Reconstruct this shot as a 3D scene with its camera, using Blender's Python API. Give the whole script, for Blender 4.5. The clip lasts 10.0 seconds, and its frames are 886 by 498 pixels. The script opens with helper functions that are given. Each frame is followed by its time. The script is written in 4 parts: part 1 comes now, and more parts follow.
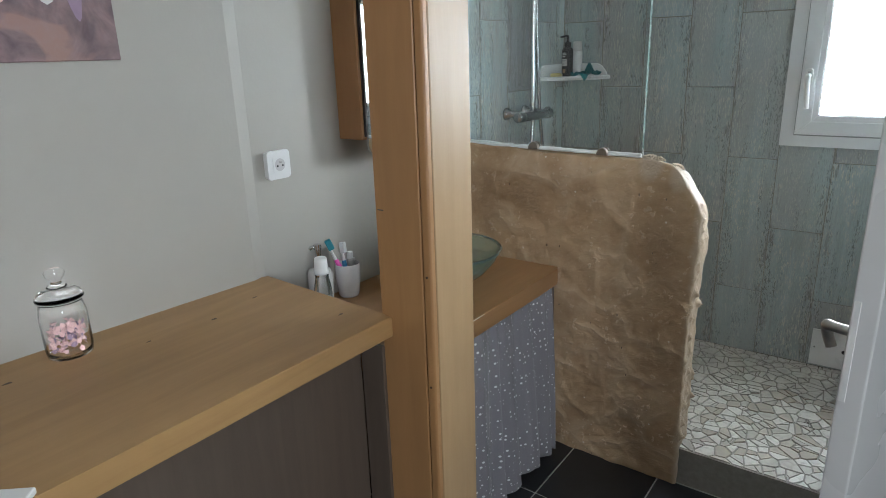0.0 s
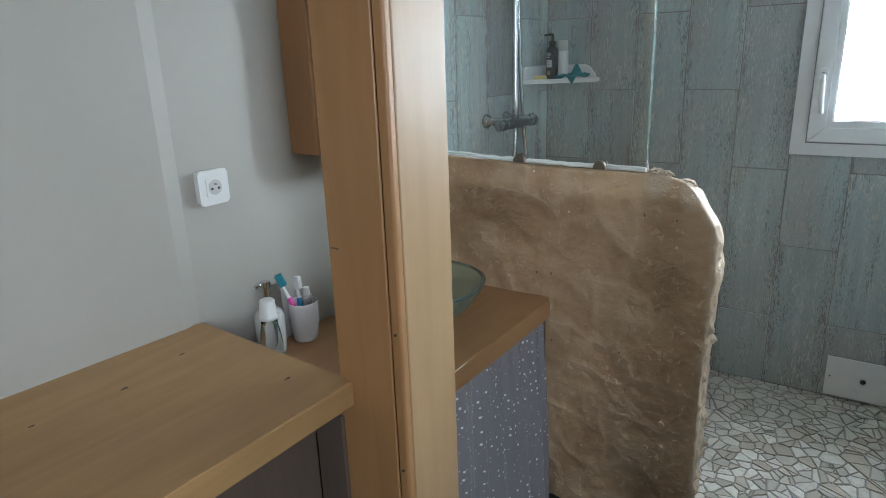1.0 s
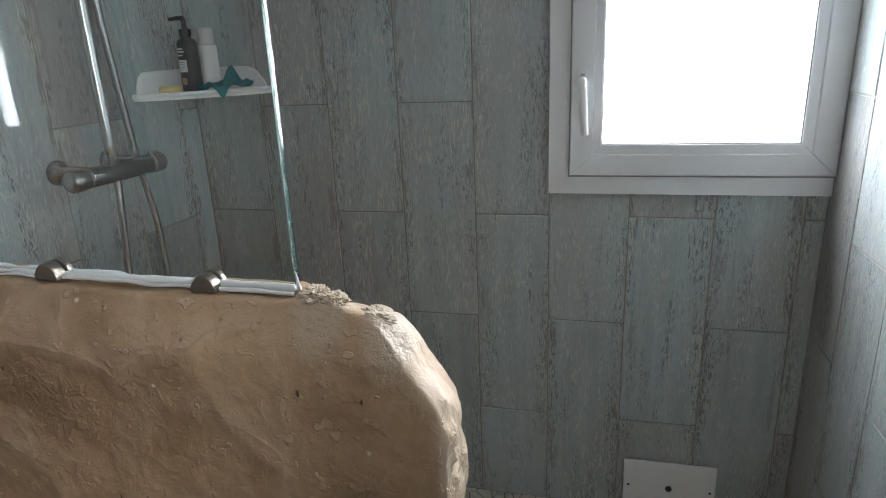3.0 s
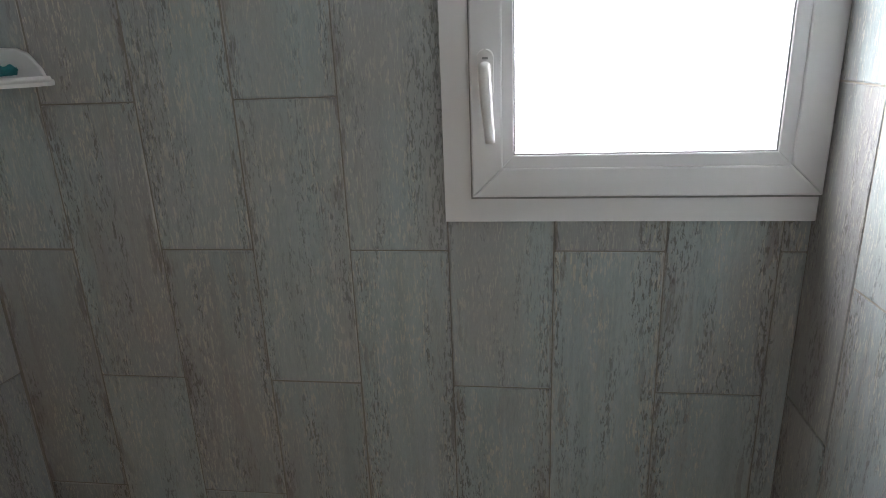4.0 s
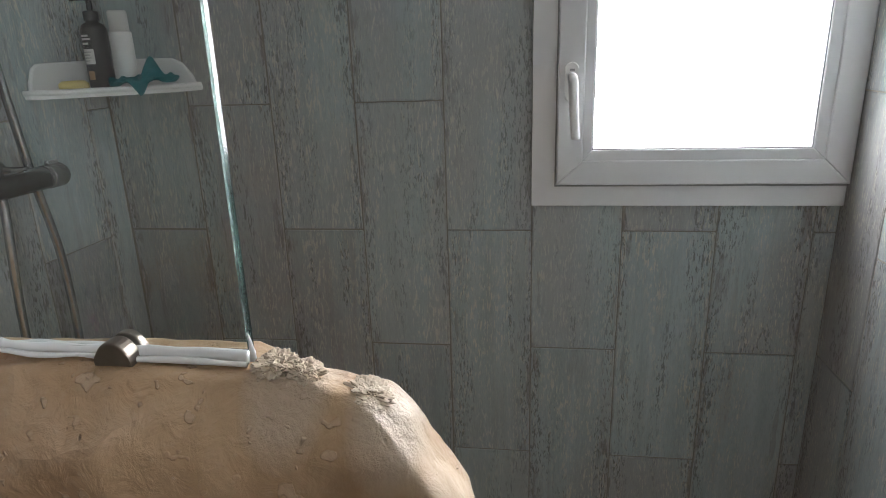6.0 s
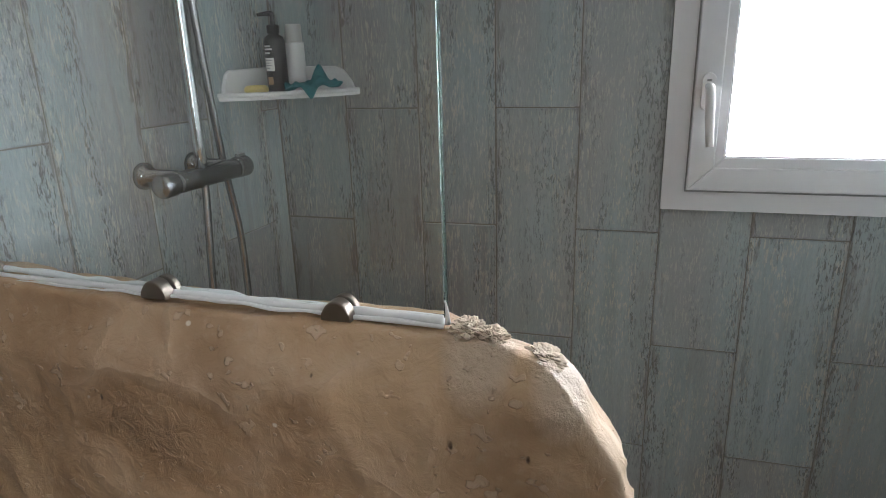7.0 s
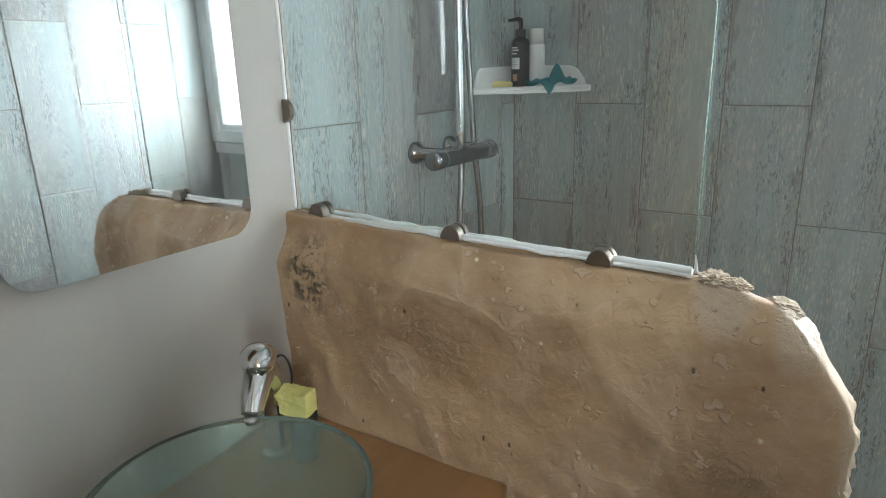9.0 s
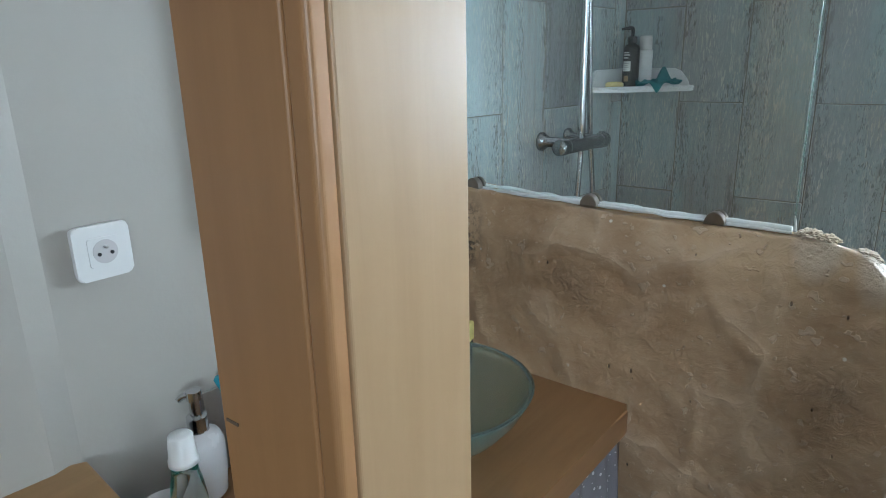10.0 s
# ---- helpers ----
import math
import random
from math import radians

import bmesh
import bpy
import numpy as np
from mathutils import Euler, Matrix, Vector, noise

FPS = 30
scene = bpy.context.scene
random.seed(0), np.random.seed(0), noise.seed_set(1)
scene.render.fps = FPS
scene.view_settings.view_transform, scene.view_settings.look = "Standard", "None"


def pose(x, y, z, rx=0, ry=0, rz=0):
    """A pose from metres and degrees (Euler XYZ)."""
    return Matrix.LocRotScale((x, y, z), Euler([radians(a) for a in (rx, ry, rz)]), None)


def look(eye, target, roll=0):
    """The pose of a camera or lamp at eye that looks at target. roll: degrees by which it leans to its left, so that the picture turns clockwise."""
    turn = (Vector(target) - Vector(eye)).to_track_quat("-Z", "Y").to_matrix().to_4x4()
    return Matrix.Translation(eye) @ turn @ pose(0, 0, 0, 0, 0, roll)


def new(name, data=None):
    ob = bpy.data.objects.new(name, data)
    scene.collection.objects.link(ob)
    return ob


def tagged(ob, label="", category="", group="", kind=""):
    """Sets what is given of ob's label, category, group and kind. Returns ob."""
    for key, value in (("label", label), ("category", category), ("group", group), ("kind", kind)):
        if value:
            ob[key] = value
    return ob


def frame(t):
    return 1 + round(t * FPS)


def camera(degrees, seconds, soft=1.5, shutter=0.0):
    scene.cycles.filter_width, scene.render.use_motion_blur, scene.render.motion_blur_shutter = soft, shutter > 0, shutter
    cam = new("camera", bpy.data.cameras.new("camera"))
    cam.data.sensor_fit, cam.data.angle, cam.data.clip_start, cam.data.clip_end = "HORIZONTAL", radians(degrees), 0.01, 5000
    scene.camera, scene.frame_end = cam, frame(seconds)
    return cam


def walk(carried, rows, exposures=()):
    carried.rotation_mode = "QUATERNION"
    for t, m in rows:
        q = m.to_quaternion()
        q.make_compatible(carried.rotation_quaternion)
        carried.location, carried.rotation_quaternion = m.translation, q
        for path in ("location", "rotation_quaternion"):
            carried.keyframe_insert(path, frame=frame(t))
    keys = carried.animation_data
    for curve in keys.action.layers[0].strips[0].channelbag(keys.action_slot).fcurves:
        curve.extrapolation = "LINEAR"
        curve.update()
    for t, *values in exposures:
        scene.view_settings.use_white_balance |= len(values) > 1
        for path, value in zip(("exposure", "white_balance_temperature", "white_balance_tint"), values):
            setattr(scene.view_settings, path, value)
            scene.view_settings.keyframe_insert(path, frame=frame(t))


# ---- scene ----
cam = camera(70.1, 10.0, 0.9)
PATH = [
    (0, (-0.033, 0.001, 1.513), (-1.169, 1.539, 0.928), -1.8),
    (0.5, (-0.137, 0.125, 1.504), (-1.264, 1.673, 0.927), -1.9),
    (1, (-0.222, 0.273, 1.496), (-1.297, 1.859, 0.922), -2.0),
    (1.5, (-0.275, 0.496, 1.52), (-1.28, 2.124, 0.938), -2.1),
    (2, (-0.309, 0.754, 1.511), (-1.218, 2.437, 0.927), -2.2),
    (2.5, (-0.358, 1.05, 1.515), (-1.068, 2.822, 0.918), -2.3),
    (3, (-0.342, 1.36, 1.485), (-0.81, 3.206, 0.875), -2.5),
    (3.2, (-0.323, 1.531, 1.479), (-0.698, 3.394, 0.856), -2.6),
    (4.3, (-0.315, 1.844, 1.426), (-0.566, 3.734, 0.806), -2.1),
    (4.5, (-0.315, 1.83, 1.432), (-0.562, 3.72, 0.806), -2.0),
    (5, (-0.344, 1.781, 1.443), (-0.604, 3.662, 0.815), -2.1),
    (5.2, (-0.383, 1.73, 1.438), (-0.642, 3.617, 0.824), -2.1),
    (6.3, (-0.493, 1.528, 1.466), (-0.776, 3.413, 0.862), -1.6),
    (6.5, (-0.511, 1.498, 1.469), (-0.86, 3.374, 0.87), -1.8),
    (7, (-0.544, 1.438, 1.479), (-1.092, 3.268, 0.887), -1.7),
    (7.5, (-0.562, 1.392, 1.476), (-1.378, 3.121, 0.888), -1.1),
    (8, (-0.569, 1.36, 1.474), (-1.539, 3.009, 0.891), -0.9),
    (8.5, (-0.575, 1.285, 1.47), (-1.595, 2.909, 0.905), -1.5),
    (9, (-0.584, 1.181, 1.473), (-1.615, 2.798, 0.906), -1.5),
    (9.5, (-0.561, 1.002, 1.498), (-1.616, 2.607, 0.939), -1.5),
    (10, (-0.548, 0.817, 1.477), (-1.745, 2.32, 0.922), -1.3),
]
EXPOSURES = [(0, 0.29, 5900, 5), (1.5, 0.24, 5600, 3), (2.5, 0.10, 5850, 6), (3.2, 0.04, 6150, 12), (4.5, -0.10, 6500, 15), (5.2, -0.12, 6500, 15), (6.5, 0.05, 6300, 14), (7, 0.16, 6250, 14), (7.5, 0.40, 6150, 9), (8, 0.55, 6080, 6), (9, 0.57, 6100, 5), (9.5, 0.32, 5550, 3), (10, 0.31, 5450, 2)]
walk(cam, [(t, look(eye, target, roll)) for t, eye, target, roll in PATH], EXPOSURES)

# ---- world and light ----
world = bpy.data.worlds.new("sky")
scene.world = world
world.use_nodes = True
wn = world.node_tree
sky = wn.nodes.new("ShaderNodeTexSky")
sky.sky_type, sky.sun_disc = "NISHITA", False
sky.sun_elevation, sky.sun_rotation = radians(50), radians(200)
wn.links.new(sky.outputs[0], wn.nodes["Background"].inputs[0])
wn.nodes["Background"].inputs[1].default_value = 0.1


def area_lamp(name, m, width, height, power, colour):
    lamp = bpy.data.lights.new(name, "AREA")
    lamp.shape, lamp.size, lamp.size_y, lamp.energy, lamp.color = "RECTANGLE", width, height, power, colour
    new(name, lamp).matrix_world = m


# daylight in the shower window, and an added fill lamp in the hall
area_lamp("shower_window_daylight", look((-0.12, 3.20, 1.56), (-0.20, 0.0, 1.0)), 0.54, 0.72, 38.0, (0.95, 0.98, 1.0))

# unseen lamp, added to brighten the half wall's front and the room
area_lamp("hall_fill_light", look((1.345, -0.62, 1.55), (-0.7, 1.3, 0.8)), 0.46, 0.95, 30.0, (0.97, 0.98, 1.0))


# ---- materials ----
class Nodes:
    def __init__(self, name, rough=0.5, metal=0.0):
        self.m = bpy.data.materials.new(name)
        self.m.use_nodes = True
        self.t = self.m.node_tree
        self.b = self.t.nodes["Principled BSDF"]
        self.b.inputs["Roughness"].default_value = rough
        self.b.inputs["Metallic"].default_value = metal
        self.co = self.t.nodes.new("ShaderNodeTexCoord").outputs["Object"]

    def put(self, kind, **inputs):
        n = self.t.nodes.new(kind)
        for k, v in inputs.items():
            self.wire(v, n.inputs[k.replace("_", " ")])
        return n

    def wire(self, v, socket):
        if isinstance(v, bpy.types.NodeSocket):
            self.t.links.new(v, socket)
        else:
            socket.default_value = v

    def spread(self, amount=7.0):
        """Coordinates shifted by each object's own random number."""
        r = self.put("ShaderNodeObjectInfo").outputs["Random"]
        k = self.math("MULTIPLY", r, amount)
        c = self.put("ShaderNodeCombineXYZ", X=k, Y=k, Z=self.math("MULTIPLY", k, 1.7)).outputs[0]
        n = self.put("ShaderNodeVectorMath")
        self.wire(self.co, n.inputs[0])
        self.wire(c, n.inputs[1])
        self.co = n.outputs[0]
        return r

    def scaled(self, sx, sy, sz, turn=(0, 0, 0)):
        n = self.put("ShaderNodeMapping", Vector=self.co, Scale=(sx, sy, sz), Rotation=[radians(a) for a in turn])
        return n.outputs[0]

    def noise(self, scale, detail=4.0, rough=0.55, co=None, twist=0.0):
        n = self.put("ShaderNodeTexNoise", Vector=co or self.co, Scale=scale, Detail=detail, Roughness=rough, Distortion=twist)
        return n.outputs["Fac"]

    def cells(self, scale, co=None, feature="F1", out="Distance", jitter=1.0):
        n = self.put("ShaderNodeTexVoronoi", Vector=co or self.co, Scale=scale, Randomness=jitter)
        n.feature = feature
        return n.outputs[out]

    def math(self, op, a, b=0.0):
        n = self.put("ShaderNodeMath")
        n.operation = op
        self.wire(a, n.inputs[0])
        self.wire(b, n.inputs[1])
        return n.outputs[0]

    def ramp(self, v, lo, hi):
        n = self.put("ShaderNodeMapRange", Value=v)
        n.inputs["From Min"].default_value, n.inputs["From Max"].default_value = lo, hi
        n.clamp = True
        return n.outputs[0]

    def mix(self, f, a, b, blend="MIX"):
        n = self.t.nodes.new("ShaderNodeMix")
        n.data_type, n.blend_type = "RGBA", blend
        self.wire(f, n.inputs[0])
        self.wire((*a, 1) if isinstance(a, tuple) else a, n.inputs[6])
        self.wire((*b, 1) if isinstance(b, tuple) else b, n.inputs[7])
        return n.outputs[2]

    def colour(self, v):
        self.wire((*v, 1) if isinstance(v, tuple) else v, self.b.inputs["Base Color"])
        return self

    def rough(self, v):
        self.wire(v, self.b.inputs["Roughness"])
        return self

    def bump(self, height, depth, strength=1.0):
        n = self.put("ShaderNodeBump", Height=height, Distance=depth, Strength=strength)
        self.t.links.new(n.outputs[0], self.b.inputs["Normal"])
        return self


def plain(name, colour, rough=0.5, metal=0.0, vary=0.12, scale=30.0):
    n = Nodes(name, rough, metal)
    f = n.noise(scale)
    n.colour(n.mix(f, tuple(c * (1 - vary) for c in colour), tuple(min(1, c * (1 + vary)) for c in colour)))
    n.rough(n.math("ADD", n.math("MULTIPLY", n.noise(scale * 0.4), 0.12), rough - 0.06))
    return n.m


def painted_wall(name, colour):
    n = Nodes(name, 0.55)
    big, fine = n.noise(2.5, 3), n.noise(90, 3)
    n.colour(n.mix(n.ramp(big, 0.3, 0.7), tuple(c * 0.95 for c in colour), colour))
    h = n.math("ADD", fine, n.math("MULTIPLY", n.noise(9, 2), 2.0))
    n.bump(h, 0.0008, 0.35)
    return n.m


def wood(name, light, dark, axis, rough=0.42, knots=True):
    """Varnished softwood; axis: the direction of the grain."""
    n = Nodes(name, rough)
    along = [15.0, 15.0, 15.0]
    along["xyz".index(axis)] = 1.3
    co = n.scaled(*along)
    grain = n.noise(1.6, 6, 0.62, co, 0.6)
    fine = n.noise(9.0, 4, 0.6, co)
    tone = n.noise(2.2, 2)
    c = n.mix(n.ramp(grain, 0.05, 0.68), dark, light)
    c = n.mix(n.math("MULTIPLY", n.ramp(fine, 0.45, 0.75), 0.09), c, dark)
    c = n.mix(n.math("MULTIPLY", n.ramp(tone, 0.35, 0.7), 0.35), c, tuple(v * 0.86 for v in light))
    if knots:
        near = [3.2, 3.2, 3.2]
        near["xyz".index(axis)] = 1.5
        k = n.cells(2.0, n.scaled(*near))
        ring = n.ramp(k, 0.085, 0.03)
        c = n.mix(n.math("MULTIPLY", ring, 0.8), c, tuple(v * 0.28 for v in dark))
    n.colour(c)
    n.rough(n.math("ADD", n.math("MULTIPLY", tone, 0.2), rough - 0.1))
    n.bump(n.math("ADD", grain, fine), 0.0004, 0.25)
    return n.m


def tile_paint():
    """Matt tile printed like planks with flaking blue-grey paint."""
    n = Nodes("tile_flaked_paint", 0.5)
    x = n.math("ABSOLUTE", n.math("SUBTRACT", n.put("ShaderNodeSeparateXYZ", Vector=n.co).outputs["X"], 0.101))
    border = n.ramp(x, 0.060, 0.100)
    r = n.spread(9.0)
    streak = n.noise(1.0, 5, 0.62, n.scaled(34, 34, 2.2), 0.3)
    fleck = n.noise(1.0, 5, 0.66, n.scaled(230, 230, 42), 0.4)
    dash = n.noise(1.0, 5, 0.66, n.scaled(210, 210, 52, (0, 0, 25)), 0.4)
    grain = n.noise(1.0, 5, 0.7, n.scaled(420, 420, 60))
    patch = n.noise(4.5, 3, 0.5, n.scaled(1.4, 1.4, 0.30))
    c = n.mix(n.ramp(streak, 0.26, 0.74), (0.338, 0.394, 0.398), (0.448, 0.518, 0.522))
    c = n.mix(n.math("MULTIPLY", n.ramp(patch, 0.42, 0.62), 0.72), c, (0.385, 0.368, 0.360))
    c = n.mix(n.math("MULTIPLY", n.ramp(grain, 0.50, 0.68), 0.22), c, (0.20, 0.205, 0.205))
    here = n.ramp(n.noise(1.0, 4, 0.6, n.scaled(18, 18, 3.4)), 0.40, 0.60)
    pale = n.math("MULTIPLY", n.ramp(fleck, 0.535, 0.59), n.math("ADD", n.math("MULTIPLY", here, 0.80), 0.18))
    c = n.mix(pale, c, (0.60, 0.585, 0.50))
    spread = n.math("ADD", n.noise(1.0, 4, 0.6, n.scaled(19, 19, 2.8, (0, 0, 30))), n.math("MULTIPLY", border, 0.15))
    there = n.ramp(spread, 0.52, 0.64)
    chips = n.math("MULTIPLY", n.ramp(dash, 0.515, 0.57), n.math("ADD", n.math("MULTIPLY", there, 0.58), 0.08))
    c = n.mix(chips, c, (0.092, 0.082, 0.070))
    rust = n.math("MULTIPLY", n.ramp(n.noise(1.0, 4, 0.6, n.scaled(26, 26, 2.0, (0, 0, 60))), 0.56, 0.66), n.ramp(r, 0.15, 0.5))
    c = n.mix(n.math("MULTIPLY", rust, 0.22), c, (0.27, 0.195, 0.165))
    worn = n.math("MULTIPLY", border, n.ramp(n.noise(1.0, 4, 0.6, n.scaled(46, 46, 8)), 0.565, 0.60))
    c = n.mix(n.math("MULTIPLY", worn, 0.6), c, (0.165, 0.130, 0.105))
    rim = n.math("MULTIPLY", n.ramp(x, 0.094, 0.0985), n.ramp(n.noise(1.0, 4, 0.6, n.scaled(60, 60, 22)), 0.44, 0.56))
    c = n.mix(n.math("MULTIPLY", rim, 0.45), c, (0.48, 0.45, 0.37))
    c = n.mix(n.math("MULTIPLY", n.ramp(r, 0.60, 1.0), 0.40), c, (0.225, 0.222, 0.218))
    c = n.mix(n.math("MULTIPLY", n.ramp(r, 0.45, 0.0), 0.32), c, (0.42, 0.49, 0.49))
    n.colour(c)
    n.b.inputs["Specular IOR Level"].default_value = 0.35
    n.rough(n.math("ADD", n.math("MULTIPLY", fleck, 0.30), 0.34))
    n.bump(n.math("SUBTRACT", n.math("ADD", streak, n.math("MULTIPLY", pale, 0.7)), n.math("MULTIPLY", chips, 1.0)), 0.0011, 0.8)
    return n.m


def lime_plaster():
    """Hand-trowelled, waxed ochre lime over rubble stone: pale ridges frame darker hollows."""
    n = Nodes("ochre_lime_plaster", 0.5)
    big = n.noise(3.0, 4, 0.6, None, 1.0)
    mid = n.noise(10, 4, 0.55, None, 0.5)
    fine = n.noise(75, 5, 0.65)
    warp = n.put("ShaderNodeTexNoise", Vector=n.co, Scale=3.5, Detail=3.0)
    bend = n.put("ShaderNodeVectorMath")
    bend.operation = "MULTIPLY_ADD"
    n.wire(warp.outputs["Color"], bend.inputs[0])
    bend.inputs[1].default_value = (0.30, 0.30, 0.30)
    n.wire(n.scaled(1.0, 0.35, 1.25, (0, 28, 0)), bend.inputs[2])
    seam = n.cells(4.6, bend.outputs[0], "DISTANCE_TO_EDGE")
    ridge = n.math("MULTIPLY", n.ramp(seam, 0.16, 0.0), n.ramp(n.noise(4, 2), 0.36, 0.56))
    hollow = n.ramp(seam, 0.10, 0.42)
    rubble = n.noise(34, 5, 0.62, None, 0.6)
    rough_here = n.math("MULTIPLY", hollow, n.ramp(n.noise(5.5, 3, 0.5, n.scaled(1, 1, 1, (0, 50, 0))), 0.48, 0.62))
    c = n.mix(n.ramp(big, 0.34, 0.66), (0.352, 0.222, 0.120), (0.525, 0.365, 0.216))
    c = n.mix(n.math("MULTIPLY", n.ramp(mid, 0.44, 0.70), 0.40), c, (0.52, 0.375, 0.235))
    c = n.mix(n.math("MULTIPLY", rough_here, 0.45), c, (0.31, 0.198, 0.112))
    c = n.mix(n.math("MULTIPLY", ridge, 0.38), c, (0.62, 0.475, 0.33))
    c = n.mix(n.math("MULTIPLY", n.ramp(fine, 0.54, 0.72), 0.16), c, (0.66, 0.56, 0.44))
    c = n.mix(n.math("MULTIPLY", n.math("MULTIPLY", n.ramp(rubble, 0.58, 0.66), rough_here), 0.5), c, (0.20, 0.125, 0.075))
    flakes = n.math("MULTIPLY", n.ramp(n.noise(48, 2, 0.5, None, 0.2), 0.635, 0.665), n.ramp(n.noise(7, 2), 0.44, 0.58))
    c = n.mix(n.math("MULTIPLY", flakes, 0.3), c, (0.70, 0.58, 0.44))
    specks = n.math("MULTIPLY", n.ramp(n.cells(21.0), 0.10, 0.06), n.ramp(n.noise(9), 0.55, 0.60))
    c = n.mix(specks, c, (0.74, 0.68, 0.58))
    pits = n.math("MULTIPLY", n.ramp(n.cells(25.0, n.scaled(1, 1, 0.55, (20, 30, 10))), 0.085, 0.045), n.ramp(n.noise(8, 2, 0.5, n.scaled(1, 1, 1, (40, 10, 0))), 0.50, 0.56))
    c = n.mix(n.math("MULTIPLY", pits, 0.85), c, (0.075, 0.050, 0.035))

    def spot(x, y, z, r0, r1):
        near = n.put("ShaderNodeVectorMath")
        near.operation = "DISTANCE"
        n.wire(n.scaled(1.0, 0.3, 0.62), near.inputs[0])
        near.inputs[1].default_value = (x, y * 0.3, z * 0.62)
        return n.ramp(near.outputs["Value"], r0, r1)
    stain = n.math("MULTIPLY", spot(-1.462, 2.03, 1.068, 0.066, 0.030), n.ramp(n.noise(30, 6, 0.75, None, 0.3), 0.47, 0.56))
    c = n.mix(n.math("MULTIPLY", stain, 0.85), c, (0.045, 0.040, 0.035))
    bare = n.math("MAXIMUM", spot(-0.695, 2.10, 1.160, 0.048, 0.030), spot(-0.598, 2.10, 1.125, 0.042, 0.026))
    c = n.mix(n.math("MULTIPLY", bare, 0.6), c, (0.60, 0.50, 0.39))
    # paler lime colour on the wall's end and its sloped corner
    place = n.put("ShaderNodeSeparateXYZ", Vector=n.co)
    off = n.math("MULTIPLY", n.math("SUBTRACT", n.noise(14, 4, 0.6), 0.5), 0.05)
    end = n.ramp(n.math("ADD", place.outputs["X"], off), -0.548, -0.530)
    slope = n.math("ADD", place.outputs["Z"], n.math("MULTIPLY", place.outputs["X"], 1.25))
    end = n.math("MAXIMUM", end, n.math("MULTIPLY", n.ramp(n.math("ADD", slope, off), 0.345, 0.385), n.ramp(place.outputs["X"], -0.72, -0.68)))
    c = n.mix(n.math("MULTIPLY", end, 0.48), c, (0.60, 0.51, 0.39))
    n.colour(c)
    h = n.math("ADD", n.math("MULTIPLY", mid, 0.95), n.math("MULTIPLY", fine, n.math("ADD", 0.10, n.math("MULTIPLY", bare, 0.6))))
    h = n.math("ADD", h, n.math("MULTIPLY", ridge, 0.8))
    h = n.math("ADD", h, n.math("MULTIPLY", n.math("MULTIPLY", n.ramp(rubble, 0.36, 0.64), n.math("ADD", rough_here, 0.28)), 0.62))
    h = n.math("ADD", h, n.math("MULTIPLY", flakes, 0.4))
    n.bump(n.math("SUBTRACT", h, n.math("MULTIPLY", pits, 0.6)), 0.007, 0.9)
    return n.m


def marble_chip():
    n = Nodes("broken_marble", 0.38)
    r = n.spread(11.0)
    c = n.mix(r, (0.42, 0.39, 0.34), (0.68, 0.66, 0.61))
    c = n.mix(n.math("MULTIPLY", n.ramp(n.math("FRACT", n.math("MULTIPLY", r, 7.3)), 0.68, 0.74), 0.55), c, (0.36, 0.28, 0.20))
    vein = n.noise(18, 6, 0.65, None, 2.0)
    c = n.mix(n.math("MULTIPLY", n.ramp(vein, 0.48, 0.62), 0.45), c, (0.33, 0.30, 0.26))
    n.colour(c)
    n.bump(n.noise(30, 3), 0.001, 0.4)
    return n.m


def dotted_cloth():
    n = Nodes("grey_dotted_cotton", 0.85)
    weave = n.noise(400, 2)
    c = n.mix(weave, (0.185, 0.172, 0.192), (0.245, 0.230, 0.252))
    co = n.scaled(0.0, 1.0, 1.0)
    big = n.ramp(n.cells(46.0, co, jitter=0.45), 0.20, 0.16)
    small = n.ramp(n.cells(72.0, co, jitter=0.6), 0.15, 0.11)
    c = n.mix(n.math("MAXIMUM", big, n.math("MULTIPLY", small, 0.8)), c, (0.72, 0.72, 0.74))
    n.colour(c)
    n.b.inputs["Sheen Weight"].default_value = 0.2
    n.bump(n.noise(16, 3), 0.002, 0.5)
    return n.m


def canvas_print():
    n = Nodes("canvas_print", 0.75)
    co = n.scaled(1, 1, 1)
    a, b2 = n.noise(9.0, 4, 0.5, co, 2.0), n.noise(5.0, 3, 0.5, co, 1.2)
    c = n.mix(n.ramp(a, 0.35, 0.65), (0.14, 0.095, 0.105), (0.30, 0.20, 0.20))
    c = n.mix(n.ramp(b2, 0.53, 0.60), c, (0.36, 0.22, 0.19))
    c = n.mix(n.ramp(n.cells(7.0, co), 0.10, 0.06), c, (0.05, 0.035, 0.05))
    c = n.mix(n.math("MULTIPLY", n.ramp(n.noise(40, 4), 0.4, 0.7), 0.25), c, (0.34, 0.27, 0.28))
    n.colour(c)
    n.bump(n.noise(500, 1), 0.0005, 0.4)
    return n.m


def glass(name, colour, rough=0.0, ior=1.45):
    n = Nodes(name, rough)
    n.colour(colour)
    n.b.inputs["Transmission Weight"].default_value = 1.0
    n.b.inputs["IOR"].default_value = ior
    return n.m


def glow(name, colour, strength):
    m = bpy.data.materials.new(name)
    m.use_nodes = True
    t = m.node_tree
    t.nodes.remove(t.nodes["Principled BSDF"])
    e = t.nodes.new("ShaderNodeEmission")
    e.inputs[0].default_value, e.inputs[1].default_value = (*colour, 1), strength
    t.links.new(e.outputs[0], t.nodes["Material Output"].inputs[0])
    return m


